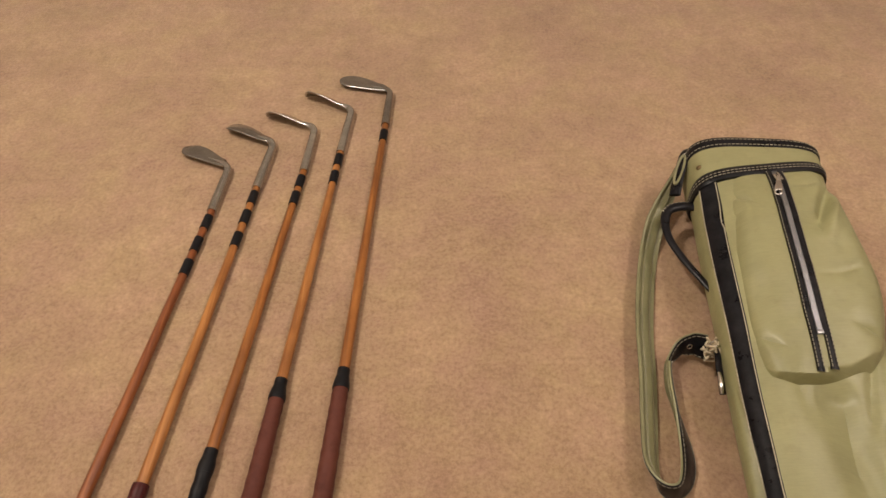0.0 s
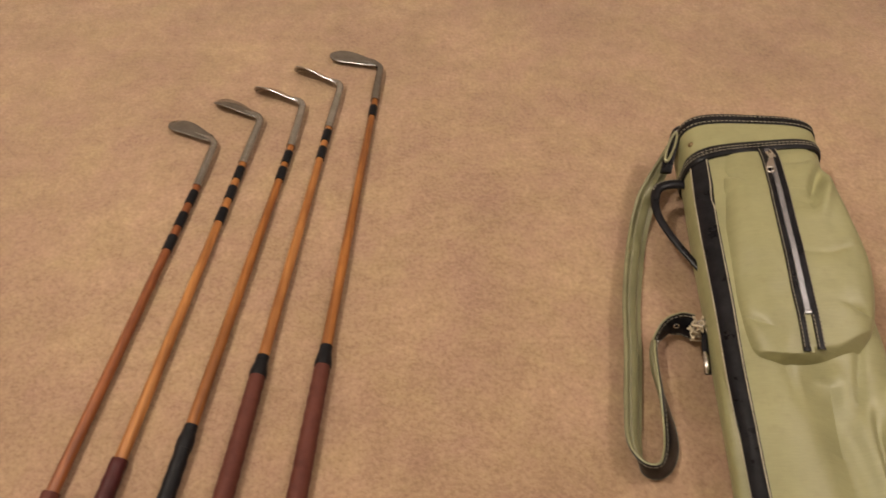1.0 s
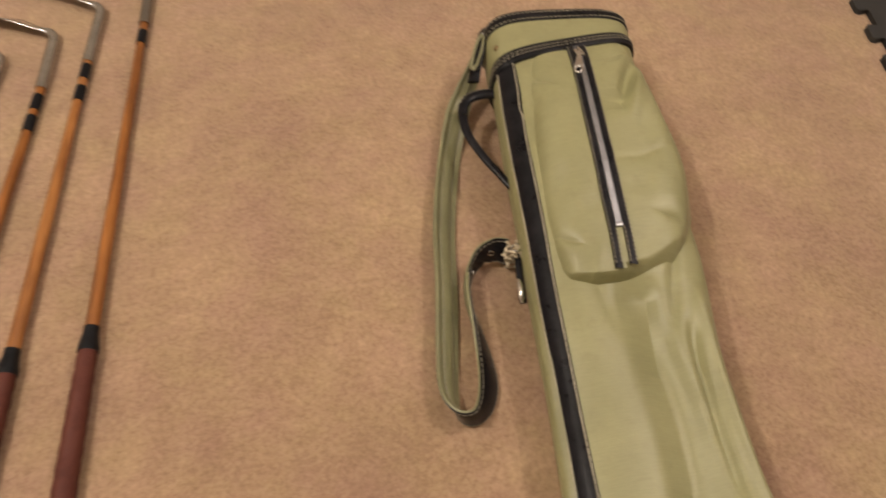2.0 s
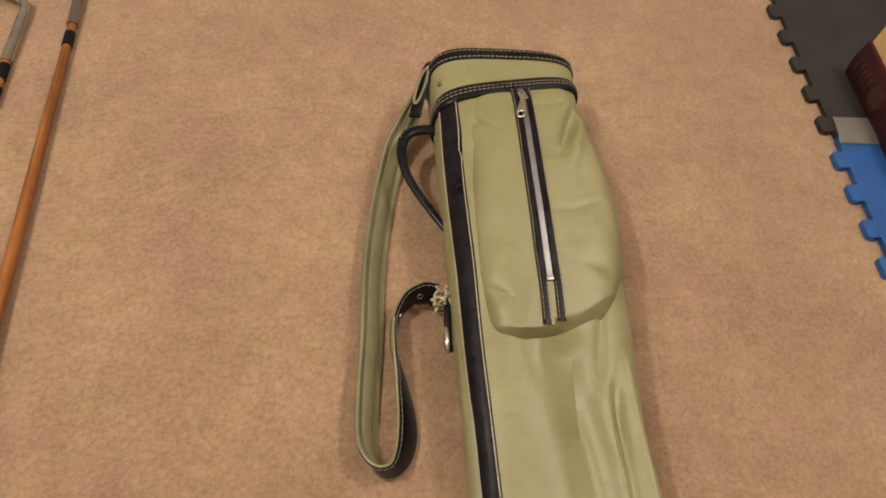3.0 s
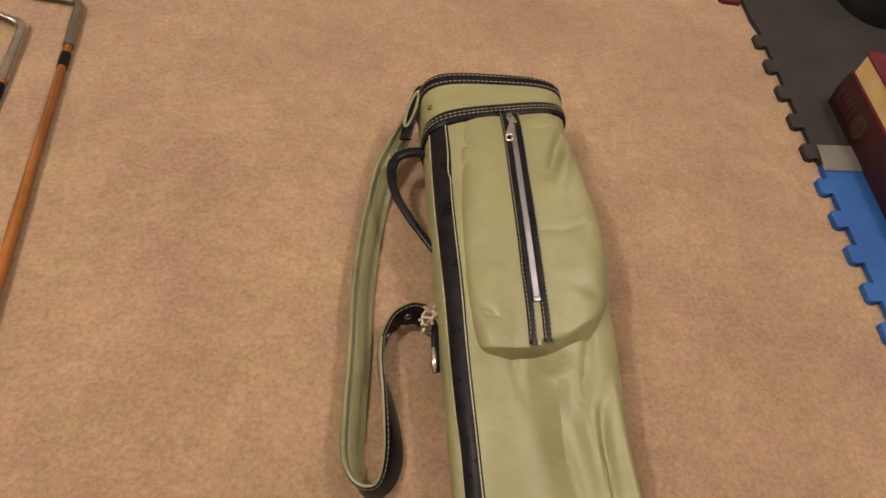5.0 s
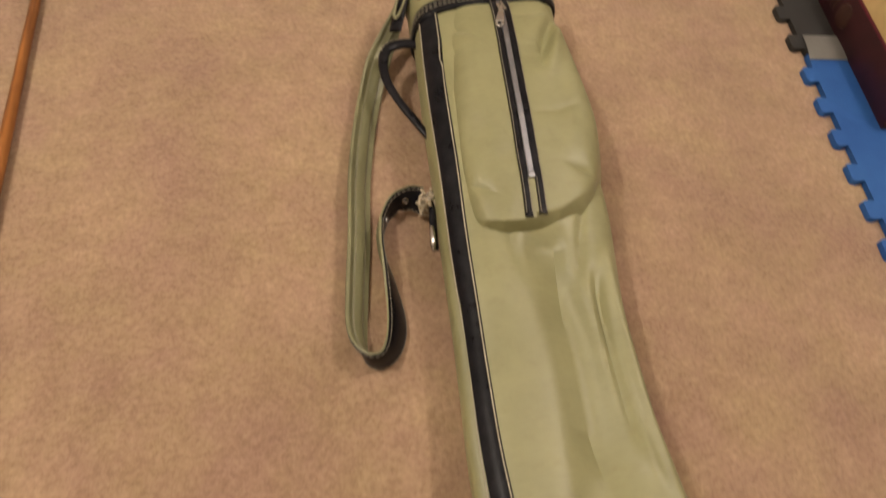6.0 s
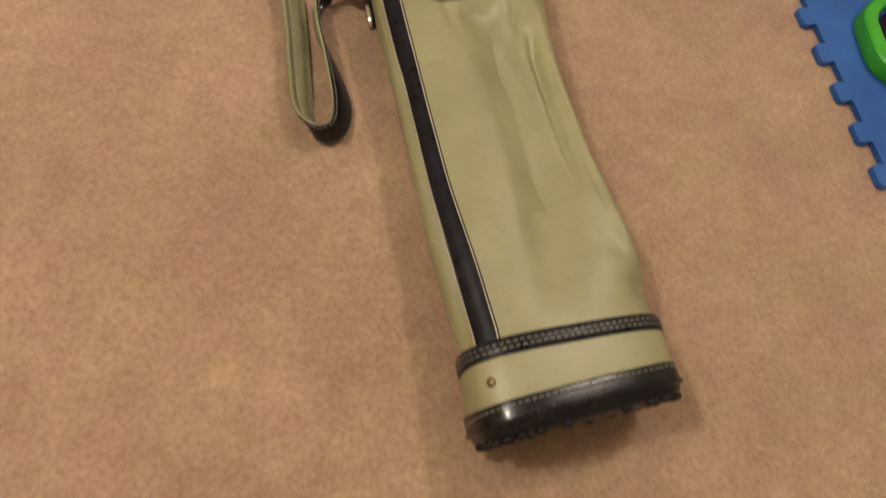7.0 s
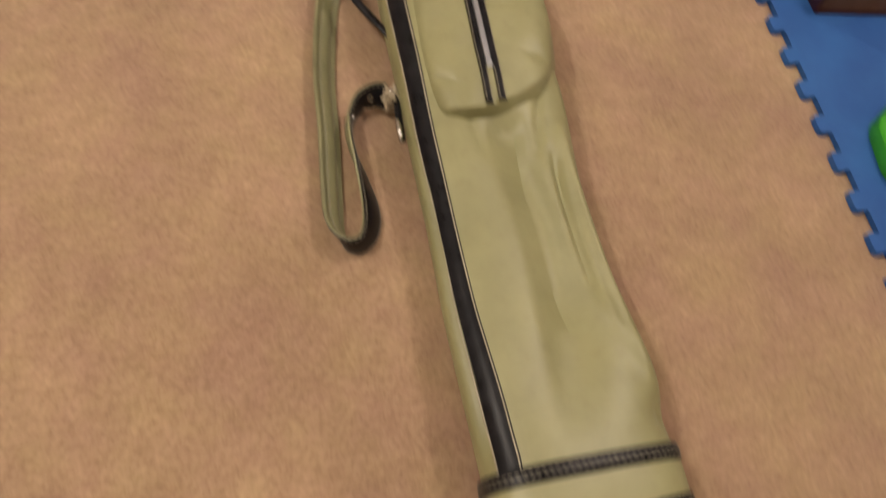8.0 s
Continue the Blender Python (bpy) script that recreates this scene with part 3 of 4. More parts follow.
def zip_pocket(bag):
    bm = bmesh.new()
    ys = list(np.linspace(PY0, 0.596, 90)) + list(np.linspace(0.599, PY1, 110))
    vs = grid(bm, [[pocket_point(y, math.pi * k / 120) for k in range(121)] for y in ys])
    bm.faces.new(vs[0])
    pocket = part("zip_pocket", bm, KHAKI, bag, "bulging khaki canvas pocket with a long zip")
    for a, b in ((-0.0124, -0.0038), (0.0038, 0.0124)):
        bm = bmesh.new()
        ribbon_on_pocket(bm, FACE_END(ZIP_X(0.515) + (a + b) / 2) + 0.0025, 0.842, a, b, 0.0022)
        part("zip_tape", bm, BLACK_LEATHER, pocket, "black leather zip facing")
    bm = bmesh.new()
    ys = np.linspace(0.519, 0.84, 120)
    for a in (-0.0112, 0.0112):
        pts = [Vector((ZIP_X(y) + a, y, pocket_z(ZIP_X(y) + a, y))) + pocket_normal(ZIP_X(y) + a, y) * 0.0030 for y in ys]
        stitches(bm, pts, [pocket_normal(ZIP_X(y) + a, y) for y in ys], 0.004, 0.0014)
    for a in (-0.0050, 0.0050):
        low = ys[ys < 0.56]
        pts = [Vector((ZIP_X(y) + a, y, pocket_z(ZIP_X(y) + a, y))) + pocket_normal(ZIP_X(y) + a, y) * 0.0030 for y in low]
        stitches(bm, pts, [pocket_normal(ZIP_X(y) + a, y) for y in low], 0.004, 0.0014)
    part("stitching", bm, EDGE_THREAD, pocket, "grey sewn thread", False)
    # metal chain and teeth
    bm = bmesh.new()
    ribbon_on_pocket(bm, 0.565, 0.838, -0.0036, 0.0036, 0.0020)
    part("zip_chain", bm, ZIP_METAL, pocket, "silver metal zip chain")
    bm = bmesh.new()
    y, k = 0.565, 0
    while y < 0.838:
        x = ZIP_X(y) + (0.0007 if k % 2 else -0.0007)
        n = pocket_normal(x, y)
        if not 0.6405 < y < 0.644:
            box(bm, Vector((x, y, pocket_z(x, y))) + n * 0.0020, (0.0052, 0.0010, 0.0022), n.to_track_quat("Z", "Y").to_matrix())
        y, k = y + 0.0014, k + 1
    tagged(part("zip_teeth", bm, ZIP_METAL, pocket, "silver metal zip teeth", False), kind="stuff")
    bm = bmesh.new()
    x, y = ZIP_X(0.564), 0.564
    n = pocket_normal(x, y)
    box(bm, Vector((x, y, pocket_z(x, y))) + n * 0.0018, (0.008, 0.005, 0.003), n.to_track_quat("Z", "Y").to_matrix(), 0.0006)
    part("zip_stop", bm, ZIP_METAL, pocket, "metal end stop")
    # slider and pull
    y = 0.815
    x = ZIP_X(y)
    n = pocket_normal(x, y)
    turn = n.to_track_quat("Z", "Y").to_matrix()
    bm = bmesh.new()
    base = Vector((x, y, pocket_z(x, y))) + n * 0.0035
    box(bm, base, (0.011, 0.014, 0.0045), turn, 0.0016)
    box(bm, base + n * 0.004, (0.0035, 0.010, 0.004), turn, 0.0012)
    slider = part("zip_slider", bm, CHROME, pocket, "bright metal zip slider")
    bm = bmesh.new()
    blade = [(-0.0024, 0.0), (-0.0030, -0.012), (-0.0050, -0.022), (-0.0050, -0.028), (0.0050, -0.028), (0.0050, -0.022), (0.0030, -0.012), (0.0024, 0.0)]
    slab(bm, blade, 0.0, 0.0018, 0.0004)
    eye = [Vector((0.0042 * math.cos(q), -0.0315 + 0.0048 * math.sin(q), 0.0009)) for q in np.linspace(0, 2 * math.pi, 25)]
    tube(bm, eye, [0.0014] * 25, 8)
    bmesh.ops.transform(bm, matrix=Matrix.Translation((x - 0.001, y - 0.002, pocket_z(x, y) + 0.008)) @ pose(0, 0, 0, 4, -14, -17), verts=bm.verts)
    part("pull_tab", bm, CHROME, slider, "flat metal pull tab with a hole")


def carry_handle(bag):
    path = smooth_path([(0.480, 0.806, 0.062), (0.462, 0.8155, 0.062), (0.441, 0.8175, 0.061), (0.423, 0.8095, 0.060), (0.4145, 0.785, 0.059), (0.4155, 0.755, 0.058), (0.4265, 0.721, 0.057), (0.441, 0.690, 0.056), (0.457, 0.660, 0.054), (0.470, 0.640, 0.052)], 8)
    bm = bmesh.new()
    tube(bm, path, [float(np.interp(i / (len(path) - 1), [0, 0.3, 0.5, 1], [0.0082, 0.0078, 0.0056, 0.0044])) for i in range(len(path))], 14, flat=0.62)
    handle = part("carry_handle", bm, BLACK_LEATHER, bag, "rounded black leather carry handle")
    bm = bmesh.new()
    pts = [Vector(p) + Vector((0, 0, 0.0043)) for p in path]
    outward = [Vector((p.x - 0.450, p.y - 0.775, 0)).normalized() for p in pts[2:28]]
    rim = [p + o * 0.0050 - Vector((0, 0, 0.0008)) for p, o in zip(pts[2:28], outward)]
    rim_normals = [(o * 0.6 + Vector((0, 0, 1))).normalized() for o in outward]
    stitches(bm, rim, rim_normals, 0.004, 0.003)
    part("stitching", bm, THREAD, handle, "pale sewn thread", False)


STRAP_HALF = 0.0170
STRAP_ROWS = [
    (0.458, 0.897, 0.066, -35), (0.445, 0.874, 0.052, -45), (0.428, 0.846, 0.036, -52), (0.409, 0.806, 0.022, -55), (0.388, 0.735, 0.0, -52),
    (0.369, 0.645, 0.0, -49), (0.358, 0.560, 0.0, -46), (0.347, 0.490, 0.0, -43), (0.341, 0.442, 0.0, -36), (0.346, 0.415, 0.0, -12),
    (0.362, 0.409, 0.0, 8), (0.377, 0.424, 0.0, 30), (0.385, 0.454, 0.0, 37), (0.384, 0.502, 0.0, 22), (0.381, 0.545, 0.0, 6),
    (0.387, 0.576, 0.0, 6), (0.402, 0.595, 0.022, 10), (0.420, 0.600, 0.027, 16), (0.435, 0.592, 0.032, 24),
]


def strap_frames():
    out = []
    rows = smooth_path(STRAP_ROWS, 8)
    pts = [Vector(r[:3]) for r in rows]
    for p, r, t in zip(pts, rows, frames_along(pts)):
        phi = radians(r[3])
        out_h = Vector((t.x, t.y, 0)).normalized().cross(Vector((0, 0, 1)))
        n = (out_h * math.cos(phi) + Vector((0, 0, 1)) * math.sin(phi)).normalized()
        across = n.cross(t).normalized()
        n = t.cross(across).normalized()
        p = p.copy()
        p.z = max(p.z, STRAP_HALF * abs(across.z) + 0.002)
        out.append((p, across * (0.5 + 0.5 * min(len(out) / 22, 1)), n))
    return out


def shoulder_strap(bag):
    rings = strap_frames()
    h = STRAP_HALF
    bm = bmesh.new()
    rows = [[p + a * x + n * z for x, z in ((-h, -0.0002), (-h, 0.0016), (-h * 0.9, 0.0024), (h * 0.9, 0.0024), (h, 0.0016), (h, -0.0002))] for p, a, n in rings]
    vs = grid(bm, rows, close_v=True)
    bm.faces.new(vs[0])
    bm.faces.new(vs[-1])
    strap = part("shoulder_strap", bm, BLACK_LEATHER, bag, "long strap of black leather backed with faded khaki webbing")
    bm = bmesh.new()
    prof = [(-h * 1.03, 0.0008), (-h * 1.03, -0.0014), (-h * 0.9, -0.0026), (-h * 0.48, -0.0008), (-h * 0.40, -0.0030), (0, -0.0052), (h * 0.40, -0.0030), (h * 0.48, -0.0008), (h * 0.9, -0.0026), (h * 1.03, -0.0014), (h * 1.03, 0.0008)]
    vs = grid(bm, [[p + a * x + n * z for x, z in prof] for p, a, n in rings])
    part("webbing", bm, KHAKI_STRAP, strap, "faded khaki webbing face")
    bm = bmesh.new()
    for x in (-h * 0.86, h * 0.86):
        stitches(bm, [p + a * x + n * 0.0025 for p, a, n in rings], [n for p, a, n in rings], 0.0045, 0.0016)
    for x in (-h * 0.46, h * 0.46):
        stitches(bm, [p + a * x - n * 0.0024 for p, a, n in rings], [-n for p, a, n in rings], 0.0045, 0.0016, 0.0007)
    part("stitching", bm, EDGE_THREAD, strap, "grey sewn thread", False)
    # eyelets
    for k in (122, 134):
        p, a, n = rings[k]
        bm = bmesh.new()
        loop = [p + n * 0.003 + (a * math.cos(q) + n.cross(a) * math.sin(q)) * 0.0032 for q in np.linspace(0, 2 * math.pi, 17)]
        tube(bm, loop, [0.0009] * 17, 6)
        part("eyelet", bm, CHROME, strap, "small metal eyelet")
    # buckle tab at the collar
    bm = bmesh.new()
    path = smooth_path([(0.478, 0.904, 0.086), (0.466, 0.909, 0.085), (0.456, 0.890, 0.080), (0.446, 0.864, 0.074), (0.437, 0.836, 0.066)], 6)
    tube(bm, path, [0.0085] * len(path), 12, flat=0.35)
    tab = part("buckle_tab", bm, BLACK_LEATHER, bag, "short black leather tab with a metal buckle")
    bm = bmesh.new()
    c = Vector((0.464, 0.902, 0.080))
    loop = [c + Vector((0.007 * math.cos(q), 0.003 * math.sin(q), 0.006 * math.sin(q))) for q in np.linspace(0, 2 * math.pi, 25)]
    tube(bm, loop, [0.0014] * 25, 8)
    part("buckle", bm, CHROME, tab, "wire buckle")
    bm = bmesh.new()
    mid, way = Vector((0.4490, 0.876, 0.0805)), Vector((0.0105, 0.0245, 0.0065))
    wide = Vector((-0.0042, 0.0018, 0.001))
    loop = [mid + way * math.cos(q) + wide * math.sin(q) for q in np.linspace(0, 2 * math.pi, 33)]
    tube(bm, loop, [0.0021] * len(loop), 8)
    part("keeper", bm, KHAKI_STRAP, tab, "khaki keeper loop")
    # snap clip and ring where the strap's other end is tied on
    bm = bmesh.new()
    c = Vector((0.443, 0.586, 0.040))
    loop = [c + Vector((0.009 * math.cos(q), 0.005 * math.sin(q), 0.009 * math.sin(q))) for q in np.linspace(0, 2 * math.pi, 29)]
    tube(bm, loop, [0.0014] * 29, 8)
    loop = [c + Vector((0.010 + 0.008 * math.cos(q), 0.008 * math.sin(q), 0.003 * math.sin(q) + 0.002)) for q in np.linspace(0, 2 * math.pi, 29)]
    tube(bm, loop, [0.0013] * 29, 8)
    loop = smooth_path([(0.430, 0.588, 0.045), (0.437, 0.580, 0.052), (0.446, 0.583, 0.050), (0.452, 0.592, 0.046), (0.449, 0.598, 0.044)], 6)
    tube(bm, loop, [0.0016] * len(loop), 8)
    part("snap_ring", bm, CHROME, bag, "bright metal snap rings tied with twine")
    bm = bmesh.new()
    rng = random.Random(4)
    for k in range(9):
        pts = [Vector((0.437, 0.583, 0.040)) + Vector((rng.uniform(-0.012, 0.012), rng.uniform(-0.013, 0.013), rng.uniform(-0.010, 0.014))) for _ in range(5)]
        path = smooth_path([tuple(p) for p in pts], 6)
        tube(bm, path, [0.0014] * len(path), 6)
    part("twine", bm, TWINE, bag, "tangled pale twine")
    bm = bmesh.new()
    path = smooth_path([(0.443, 0.580, 0.044), (0.4395, 0.562, 0.044), (0.4375, 0.545, 0.043), (0.4355, 0.520, 0.040)], 6)
    tube(bm, path, [0.0042] * len(path), 10, flat=0.6)
    tail = part("snap_tab", bm, BLACK_LEATHER, bag, "black leather tab with a chrome snap tip")
    bm = bmesh.new()
    path = smooth_path([(0.4345, 0.545, 0.048), (0.4340, 0.537, 0.048), (0.4330, 0.526, 0.047), (0.4330, 0.519, 0.043)], 5)
    tube(bm, path, [0.0022 + 0.0012 * math.sin(math.pi * i / (len(path) - 1)) for i in range(len(path))], 10)
    part("snap_tip", bm, CHROME, tail, "chrome tip")


golf_bag()


# ---- golf clubs ----
def golf_club(label, neck, butt, heel, toe_turn, roll, wood, bands, grip_at, grip_mat, cap):
    """neck: where the wood meets the steel; butt: a place on the axis further down; both on the plan."""
    club = thing("golf_club", (neck[0], (neck[1] + butt[1]) / 2, 0.0), label, "golf club", "hickory golf clubs")
    a, b = Vector((*neck, 0.0068)), Vector((*butt, 0.0068))
    way = (b - a).normalized()

    def on(d, z=None):
        p = a + way * d
        return Vector((p.x, p.y, 0.0062 + 0.0030 * min(max(d, 0) / 0.5, 1) if z is None else z))

    def radius(d):
        return 0.0057 + 0.0018 * min(max(d, 0) / 0.5, 1)

    bm = bmesh.new()
    ds = np.linspace(-0.012, grip_at + 0.02, 30)
    tube(bm, [on(d) for d in ds], [radius(d) for d in ds], 20)
    part("shaft", bm, HICKORY[wood], club, {"red": "reddish hickory shaft", "honey": "honey coloured hickory shaft", "brown": "brown hickory shaft"}[wood])
    for d in bands:
        bm = bmesh.new()
        ds = [d - 0.0140 + 0.028 * k / 20 for k in range(21)]
        tube(bm, [on(q) for q in ds], [radius(q) + 0.0009 + (0.00025 if k % 2 else 0.0) for k, q in enumerate(ds)], 20)
        part("whipping_band", bm, WHIPPING, club, "black waxed whipping band")
    # grip with a wrapped cap at its upper end
    long, slim = 0.265, 0.0014 if grip_mat is WHIPPING else 0.0004
    ds = np.linspace(grip_at + (0.018 if cap else 0.0), grip_at + long, 60)
    bm = bmesh.new()
    tube(bm, [on(d, 0.0100) for d in ds], [0.0102 - slim + 0.0026 * (d - grip_at) / long + 0.0003 * math.sin(d * 330) for d in ds], 22)
    grip = part("grip", bm, grip_mat, club, "wrapped leather grip")
    if cap:
        bm = bmesh.new()
        ds = [grip_at - 0.004 + 0.030 * k / 22 for k in range(23)]
        tube(bm, [on(d, 0.0100) for d in ds], [min(0.0080 + 0.18 * max(k / 22 * 0.030 - 0.009, 0), 0.0112 - slim) + (0.00025 if k % 2 else 0) for k, d in enumerate(ds)], 22)
        part("grip_cap", bm, WHIPPING, grip, "black whipping over the grip's end")
    # forged head: socket, bend and blade
    h = Vector((*heel, 0.0085))
    up = (h - a).normalized()
    tdir = Vector((-math.cos(radians(toe_turn)), math.sin(radians(toe_turn)), 0))
    bm = bmesh.new()
    path = smooth_path([tuple(a - up * 0.010), tuple(a + up * 0.03), tuple(h - up * 0.030), tuple(h - up * 0.014), tuple(h + tdir * 0.0015 - up * 0.0015), tuple(h + tdir * 0.009 + up * 0.0060), tuple(h + tdir * 0.022 + up * 0.0090), tuple(h + tdir * 0.044 + up * 0.0105)], 8)
    n = len(path)
    radii = [float(np.interp(k / (n - 1), [0, 0.30, 0.45, 0.58, 0.72, 0.86, 1], [0.0078, 0.0068, 0.0064, 0.0070, 0.0068, 0.0040, 0.0012] if roll > 20 else [0.0078, 0.0066, 0.0062, 0.0064, 0.0052, 0.0026, 0.0008])) for k in range(n)]
    tube(bm, path, radii, 16)
    # Heads rolled off the flat take the steel with highlights in its colour.
    head = part("socket", bm, LIT_STEEL if roll > 10 else STEEL, club, "forged steel socket")
    # blade, thin at the near edge and thicker at the sole, turned about its long axis
    bm = bmesh.new()
    L = 0.098
    near, far = [], []
    m = 22
    for k in range(m + 1):
        e = 0.5 - 0.5 * math.cos(math.pi * k / m)
        toe = max(1 - max((e - 0.72) / 0.28, 0) ** 2.3, 0) ** 0.5
        broad = (0.0165 + 0.0205 * step(e, -0.05, 0.72)) * (0.62 + 0.38 * step(e, -0.02, 0.12))
        base = 0.5 * broad * (1 - toe) * 0.9
        near.append((e * L, -0.004 + base))
        far.append((e * L, -0.004 + base + max(broad * toe, 0.0008)))
    f = tdir.cross(Vector((0, 0, 1)))
    if f.dot(up) < 0:
        f = -f
    spin = Matrix.Rotation(radians(roll), 3, tdir)
    origin = h + tdir * 0.006 + up * 0.003
    rows = []
    for (e, v0), (_, v1) in zip(near, far):
        thick = 1 + 0.9 * (1 - step(e / L, 0.0, 0.32))
        line = []
        for q, z in ((0.0, 0.0), (0.02, 0.0009), (0.06, 0.0014), (0.5, 0.0016), (0.92, 0.0022), (0.97, 0.0016), (1.0, 0.0), (0.98, -0.0018), (0.93, -0.0027), (0.5, -0.0019), (0.06, -0.0014), (0.02, -0.0009)):
            line.append(origin + tdir * e + spin @ (f * (v0 + (v1 - v0) * q) + Vector((0, 0, z * thick))))
        lift = max(0.001 - min(p.z for p in line), 0)
        rows.append([p + Vector((0, 0, lift)) for p in line])
    vs = grid(bm, rows, close_v=True)
    bm.faces.new(vs[0])
    bm.faces.new(vs[-1])
    blade_ob = part("blade", bm, LIT_STEEL if roll > 40 else STEEL, head, "worn grey steel blade")
    blade_ob.data.set_sharp_from_angle(angle=radians(75))


golf_club("reddish hickory golf iron with three black bands, lying on carpet", (-0.2735, 0.876), (-0.313, 0.409), (-0.268, 0.966), 22, 12, "red", (0.035, 0.082, 0.128), 0.50, GRIP_LEATHER, False)
golf_club("honey hickory golf iron with three black bands and dark grip", (-0.2115, 0.928), (-0.251, 0.412), (-0.203, 1.026), 22, 24, "honey", (0.033, 0.077, 0.125), 0.512, DARK_GRIP, False)
golf_club("brown hickory golf iron with two bands and long black grip", (-0.140, 0.968), (-0.181, 0.426), (-0.136, 1.066), 20, 41, "brown", (0.036, 0.075), 0.512, WHIPPING, True)
golf_club("honey hickory golf iron with two bands and reddish brown grip", (-0.0835, 1.015), (-0.119, 0.409), (-0.076, 1.118), 24, 44, "honey", (0.030, 0.073), 0.462, GRIP_LEATHER, True)
golf_club("brown hickory golf iron with one band and reddish brown grip", (-0.0115, 1.089), (-0.0375, 0.410), (-0.009, 1.176), 13, 3, "brown", (0.040,), 0.520, GRIP_LEATHER, True)


# ---- foam play mat ----
MAT_U, MAT_V = Vector((0.128, 0.992)), Vector((0.992, -0.128))
MAT_O = Vector((0.9965, 0.250))


def mat_xy(u, v):
    p = MAT_O + MAT_U * u + MAT_V * v
    return (p.x, p.y)


def toothed(start, count, pitch, depth, tooth):
    """The left edge from its near end to its far end, as (u, v): teeth stand out to v = 0, valleys at v = depth."""
    out = []
    for k in range(count):
        u = start + k * pitch
        out += [(u - tooth + 0.003, depth), (u - tooth - 0.0005, depth * 0.45), (u - tooth + 0.001, 0.0025), (u - tooth + 0.004, 0.0), (u - 0.004, 0.0), (u - 0.001, 0.0025), (u + 0.0005, depth * 0.45), (u - 0.003, depth)]
    return out


def foam_tile(name, outline, mat, label, z=0.008):
    bm = bmesh.new()
    slab(bm, [mat_xy(u, v) for u, v in outline], -0.002, z, 0.0012)
    return tagged(link_mesh(name, bm, mat), label, "foam mat", "foam play mat tiles")


PITCH = 0.0624
edge = toothed(0.0, 10, PITCH, 0.019, 0.0315)
near_edge = []
for k in range(9, -1, -1):
    v = 0.045 + k * PITCH
    near_edge += [(-0.026, v + 0.0315), (-0.045, v + 0.0325), (-0.045, v - 0.001), (-0.026, v)]
foam_tile("foam_tile", [(-0.026, 0.019)] + edge[1:] + [(0.590, 0.019), (0.590, 0.66)] + [(-0.026, 0.66)] + near_edge, FOAM_BLUE, "blue interlocking foam floor tile with toothed edges")
edge = toothed(0.6345, 5, 0.0675, 0.019, 0.033)
foam_tile("foam_tile", [(0.5935, 0.66), (0.5935, 0.021)] + edge + [(0.915, 0.019), (0.95, 0.012), (1.21, 0.012), (1.21, 0.66)], FOAM_GREY, "charcoal grey interlocking foam floor tile")
foam_tile("foam_tile", [(1.004, 0.008), (1.000, 0.004), (1.000, -0.028), (1.005, -0.034), (1.50, -0.034), (1.50, 0.008)], FOAM_MAROON, "narrow maroon foam edging strip beside grey foam")


def paper_scrap():
    bm = bmesh.new()
    c = [(1.1015, 0.873), (1.088, 0.820), (1.22, 0.812), (1.22, 0.866)]
    rows = []
    for i in range(9):
        s = i / 8
        rows.append([(c[1][0] * (1 - s) * (1 - t) + c[2][0] * s * (1 - t) + c[0][0] * (1 - s) * t + c[3][0] * s * t, c[1][1] * (1 - s) * (1 - t) + c[2][1] * s * (1 - t) + c[0][1] * (1 - s) * t + c[3][1] * s * t, 0.0098 + 0.002 * math.sin(t * 3.1) * (1 - s)) for t in (k / 6 for k in range(7))])
    vs = grid(bm, rows)
    made = bmesh.ops.solidify(bm, geom=list(bm.faces), thickness=0.0008)
    return tagged(link_mesh("paper_scrap", bm, PAPER), "greyish white scrap of paper lying across the foam tiles", "paper")


paper_scrap()


# ---- books ----
BOOK_FAR, BOOK_NEAR = Vector((1.179, 0.974)), Vector((1.137, 0.677))
BU = (BOOK_FAR - BOOK_NEAR).normalized()
BV = Vector((BU.y, -BU.x))


def book_xy(u, v):
    p = BOOK_NEAR + BU * u + BV * v
    return (p.x, p.y)


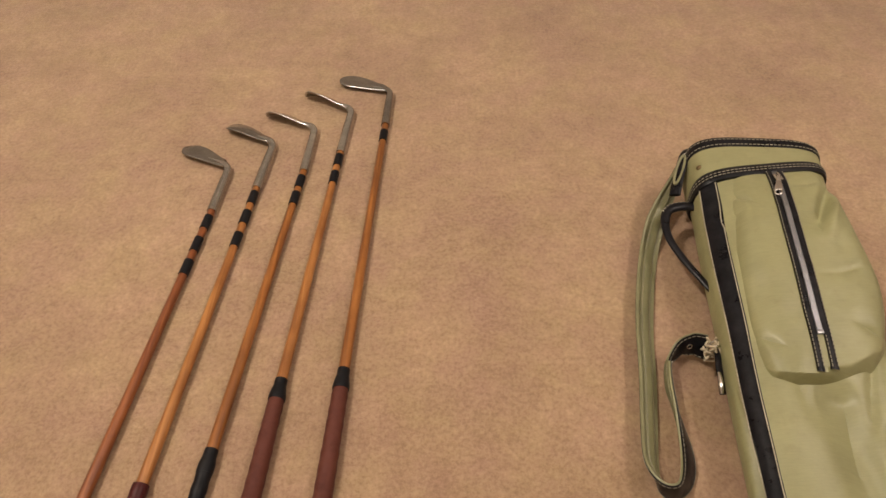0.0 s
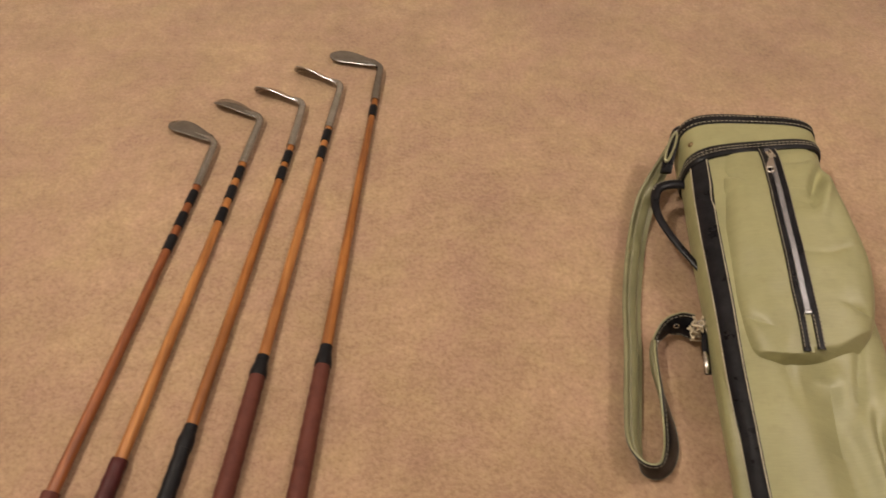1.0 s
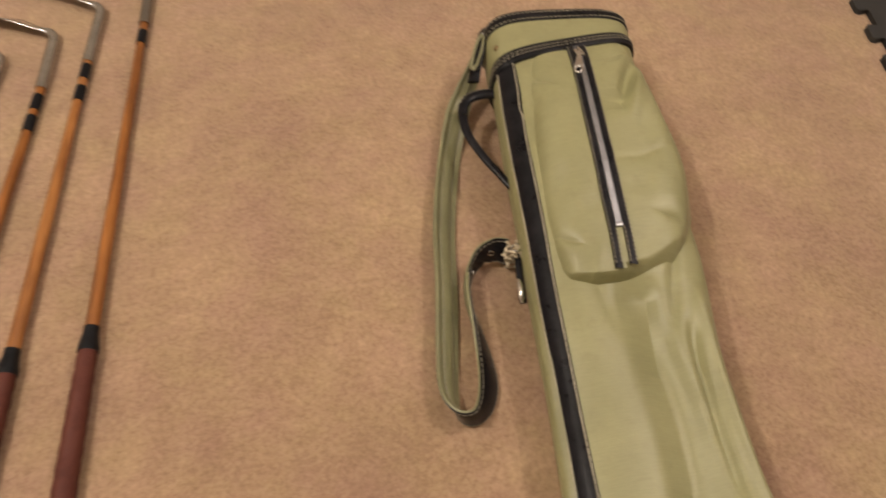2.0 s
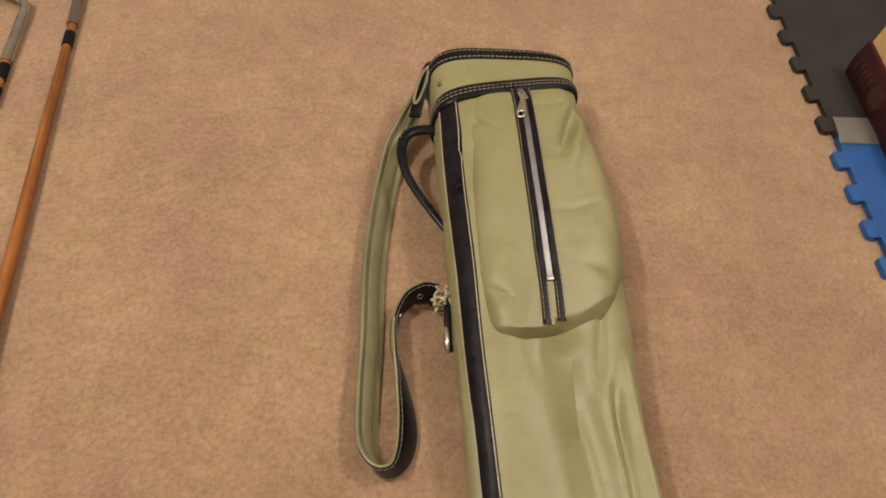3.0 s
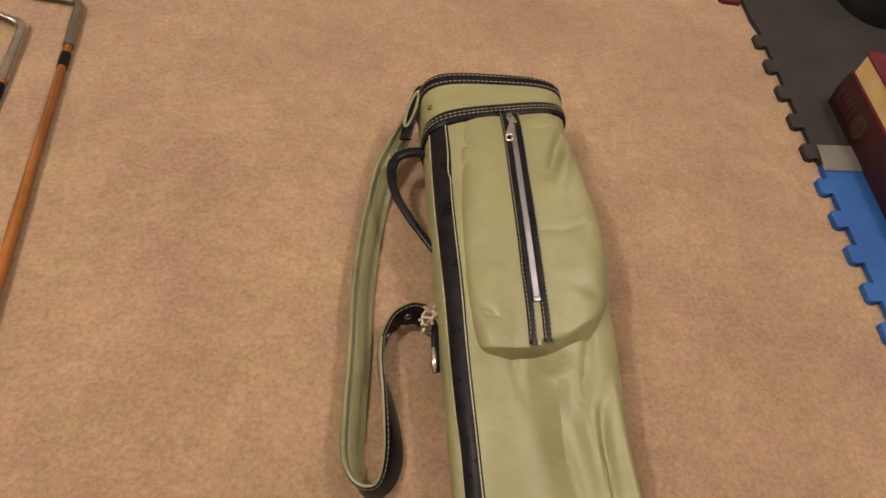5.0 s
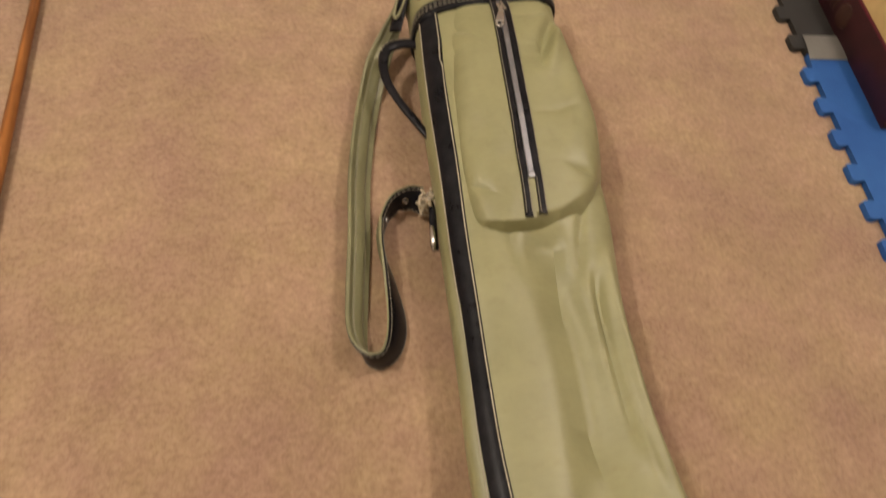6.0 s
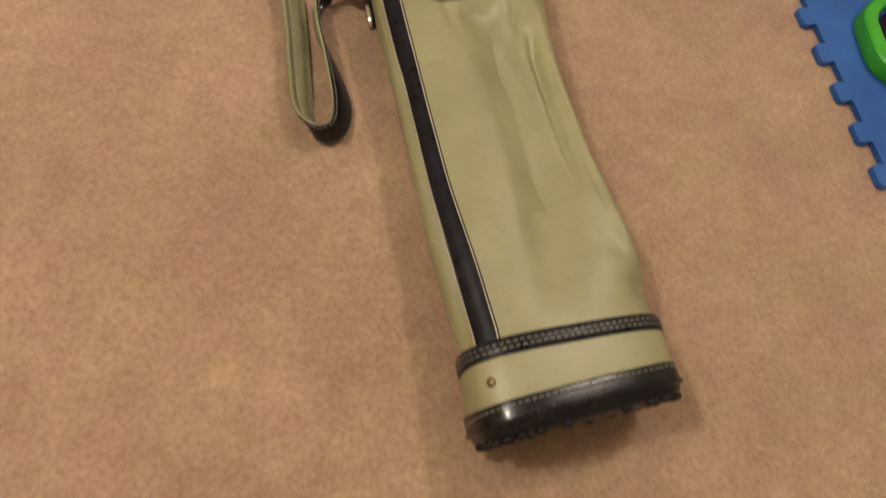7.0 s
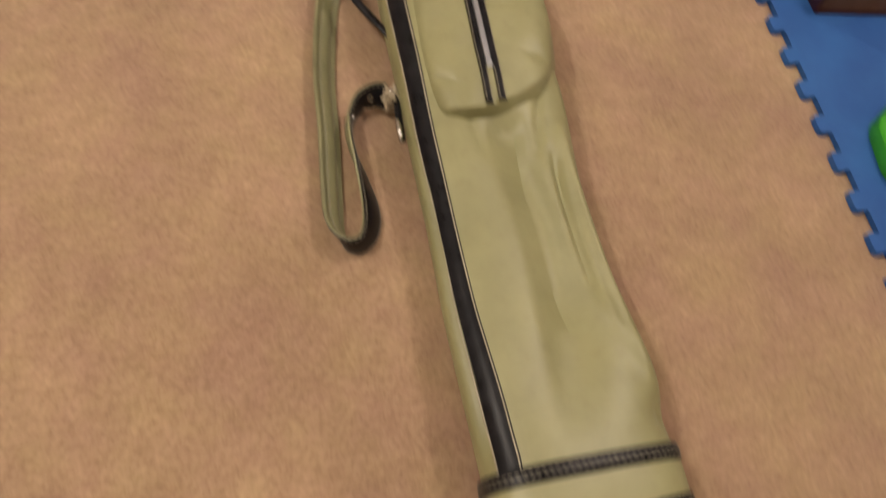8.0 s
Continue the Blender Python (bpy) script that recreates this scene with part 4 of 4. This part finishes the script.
def book(label, z0, z1, u0, u1, v0, v1, spine_left, cloth, pages, spine_cloth):
    e = thing("book", (*book_xy((u0 + u1) / 2, (v0 + v1) / 2), z0), label, "book", "stacked books")
    t = 0.0035
    for za, zb in ((z0, z0 + t), (z1 - t, z1)):
        bm = bmesh.new()
        slab(bm, [book_xy(u, v) for u, v in ((u0, v0), (u0, v1), (u1, v1), (u1, v0))], za, zb, 0.0008)
        part("cover", bm, cloth, e)
    bm = bmesh.new()
    inset = 0.005
    ya, yb = (v0 + 0.003, v1 - inset) if spine_left else (v0 + inset * 0.6, v1 - 0.003)
    slab(bm, [book_xy(u, v) for u, v in ((u0 + inset, ya), (u0 + inset, yb), (u1 - inset, yb), (u1 - inset, ya))], z0 + t, z1 - t)
    part("page_block", bm, pages, e, "page block with cut edges")
    bm = bmesh.new()
    vs = v0 if spine_left else v1
    sign = -1 if spine_left else 1
    rows = []
    for u in np.linspace(u0, u1, 30):
        rows.append([(*book_xy(u, vs + sign * (0.001 + 0.004 * math.sin(math.pi * k / 8))), z0 + (z1 - z0) * k / 8) for k in range(9)])
    grid(bm, rows)
    spine = part("spine", bm, spine_cloth, e)
    if spine_left:
        for u in (0.282, 0.270, 0.258, 0.247, 0.236):
            bm = bmesh.new()
            rows = [[(*book_xy(u + d, vs - 0.0012 - 0.0055 * math.sin(math.pi * k / 8)), z0 + (z1 - z0) * (0.16 + 0.68 * k / 8)) for k in range(9)] for d in (-0.0030, 0.0, 0.0030)]
            grid(bm, rows)
            part("spine_bar", bm, GILT, spine, "faded gilt bar")
        bm = bmesh.new()
        p = Vector((*book_xy(0.205, vs - 0.0058), (z0 + z1) / 2))
        tdir = Vector((BU.x, BU.y, 0))
        out = Vector((-BV.x, -BV.y, 0))
        rows = [[p + out * o + tdir * (r * math.cos(q)) + Vector((0, 0, r * math.sin(q))) for q in np.linspace(0, 2 * math.pi, 28, endpoint=False)] for r, o in ((0.019, -0.003), (0.018, 0.0006), (0.015, 0.0010), (0.002, 0.0010))]
        vs = grid(bm, rows, close_v=True)
        bm.faces.new(vs[-1])
        part("spine_medallion", bm, GILT, spine, "faded round gilt ornament")


book("thick dark maroon book with gilt spine on foam tiles", 0.008, 0.071, 0.0, 0.300, 0.0, 0.21, True, MAROON_DARK, PAGES_SHADED, MAROON_DARK)
book("maroon cloth book with cream page edges lying on another book", 0.0712, 0.113, 0.002, 0.300, -0.002, 0.205, False, MAROON_CLOTH, PAGES, MAROON_CLOTH)


# ---- toy ring and black case on the mat ----
def polygon_ring(bm, cx, cy, sides, turn, profile):
    """A ring swept round a regular polygon with eased corners; profile: rows of radius and height, closed."""
    half, ease = math.pi / sides, math.pi / sides * 0.3
    rows = []
    for r, z in profile:
        row = []
        for k in range(sides):
            for da in (-ease, 0.0, ease):
                rr = r * math.cos(half) / math.cos(half - ease) * (1.0 if da else 1.006)
                a = turn + 2 * half * k + da
                row.append((cx + rr * math.cos(a), cy + rr * math.sin(a), z))
        rows.append(row)
    grid(bm, rows, close_u=True, close_v=True)


def toy_ring():
    cx, cy = 1.179, 0.393
    e = thing("toy_ring", (cx, cy, 0.008), "bright green eight-sided plastic ring with a purple ring nested inside", "toy")
    bm = bmesh.new()
    polygon_ring(bm, cx, cy, 8, radians(7), [(0.104, 0.008), (0.107, 0.012), (0.106, 0.031), (0.103, 0.034), (0.089, 0.035), (0.086, 0.032), (0.086, 0.008)])
    part("outer_ring", bm, GREEN, e, "green eight-sided ring")
    bm = bmesh.new()
    polygon_ring(bm, cx, cy + 0.001, 24, 0.1, [(0.073, 0.008), (0.0735, 0.018), (0.069, 0.034), (0.060, 0.040), (0.050, 0.037), (0.045, 0.028), (0.044, 0.008)])
    part("inner_ring", bm, PURPLE, e, "glossy purple ring")
    bm = bmesh.new()
    polygon_ring(bm, cx, cy + 0.001, 16, 0.0, [(0.040, 0.008), (0.040, 0.022), (0.034, 0.026), (0.030, 0.022), (0.030, 0.008)])
    part("core_ring", bm, GREEN, e, "small green ring at the centre")


toy_ring()


def black_case():
    bm = bmesh.new()
    cx, cy, hx, hy, r = 1.545, 1.325, 0.195, 0.158, 0.075
    outline = []
    for sx, sy, a0 in ((1, 1, 0), (-1, 1, 90), (-1, -1, 180), (1, -1, 270)):
        for k in range(9):
            a = radians(a0 + 90 * k / 8)
            outline.append((cx + sx * (hx - r) + r * math.cos(a), cy + sy * (hy - r) + r * math.sin(a)))
    slab(bm, outline, 0.008, 0.10, 0.018)
    return tagged(link_mesh("black_case", bm, BLACK_PLASTIC), "black plastic case with rounded corners standing on foam tiles", "case")


black_case()
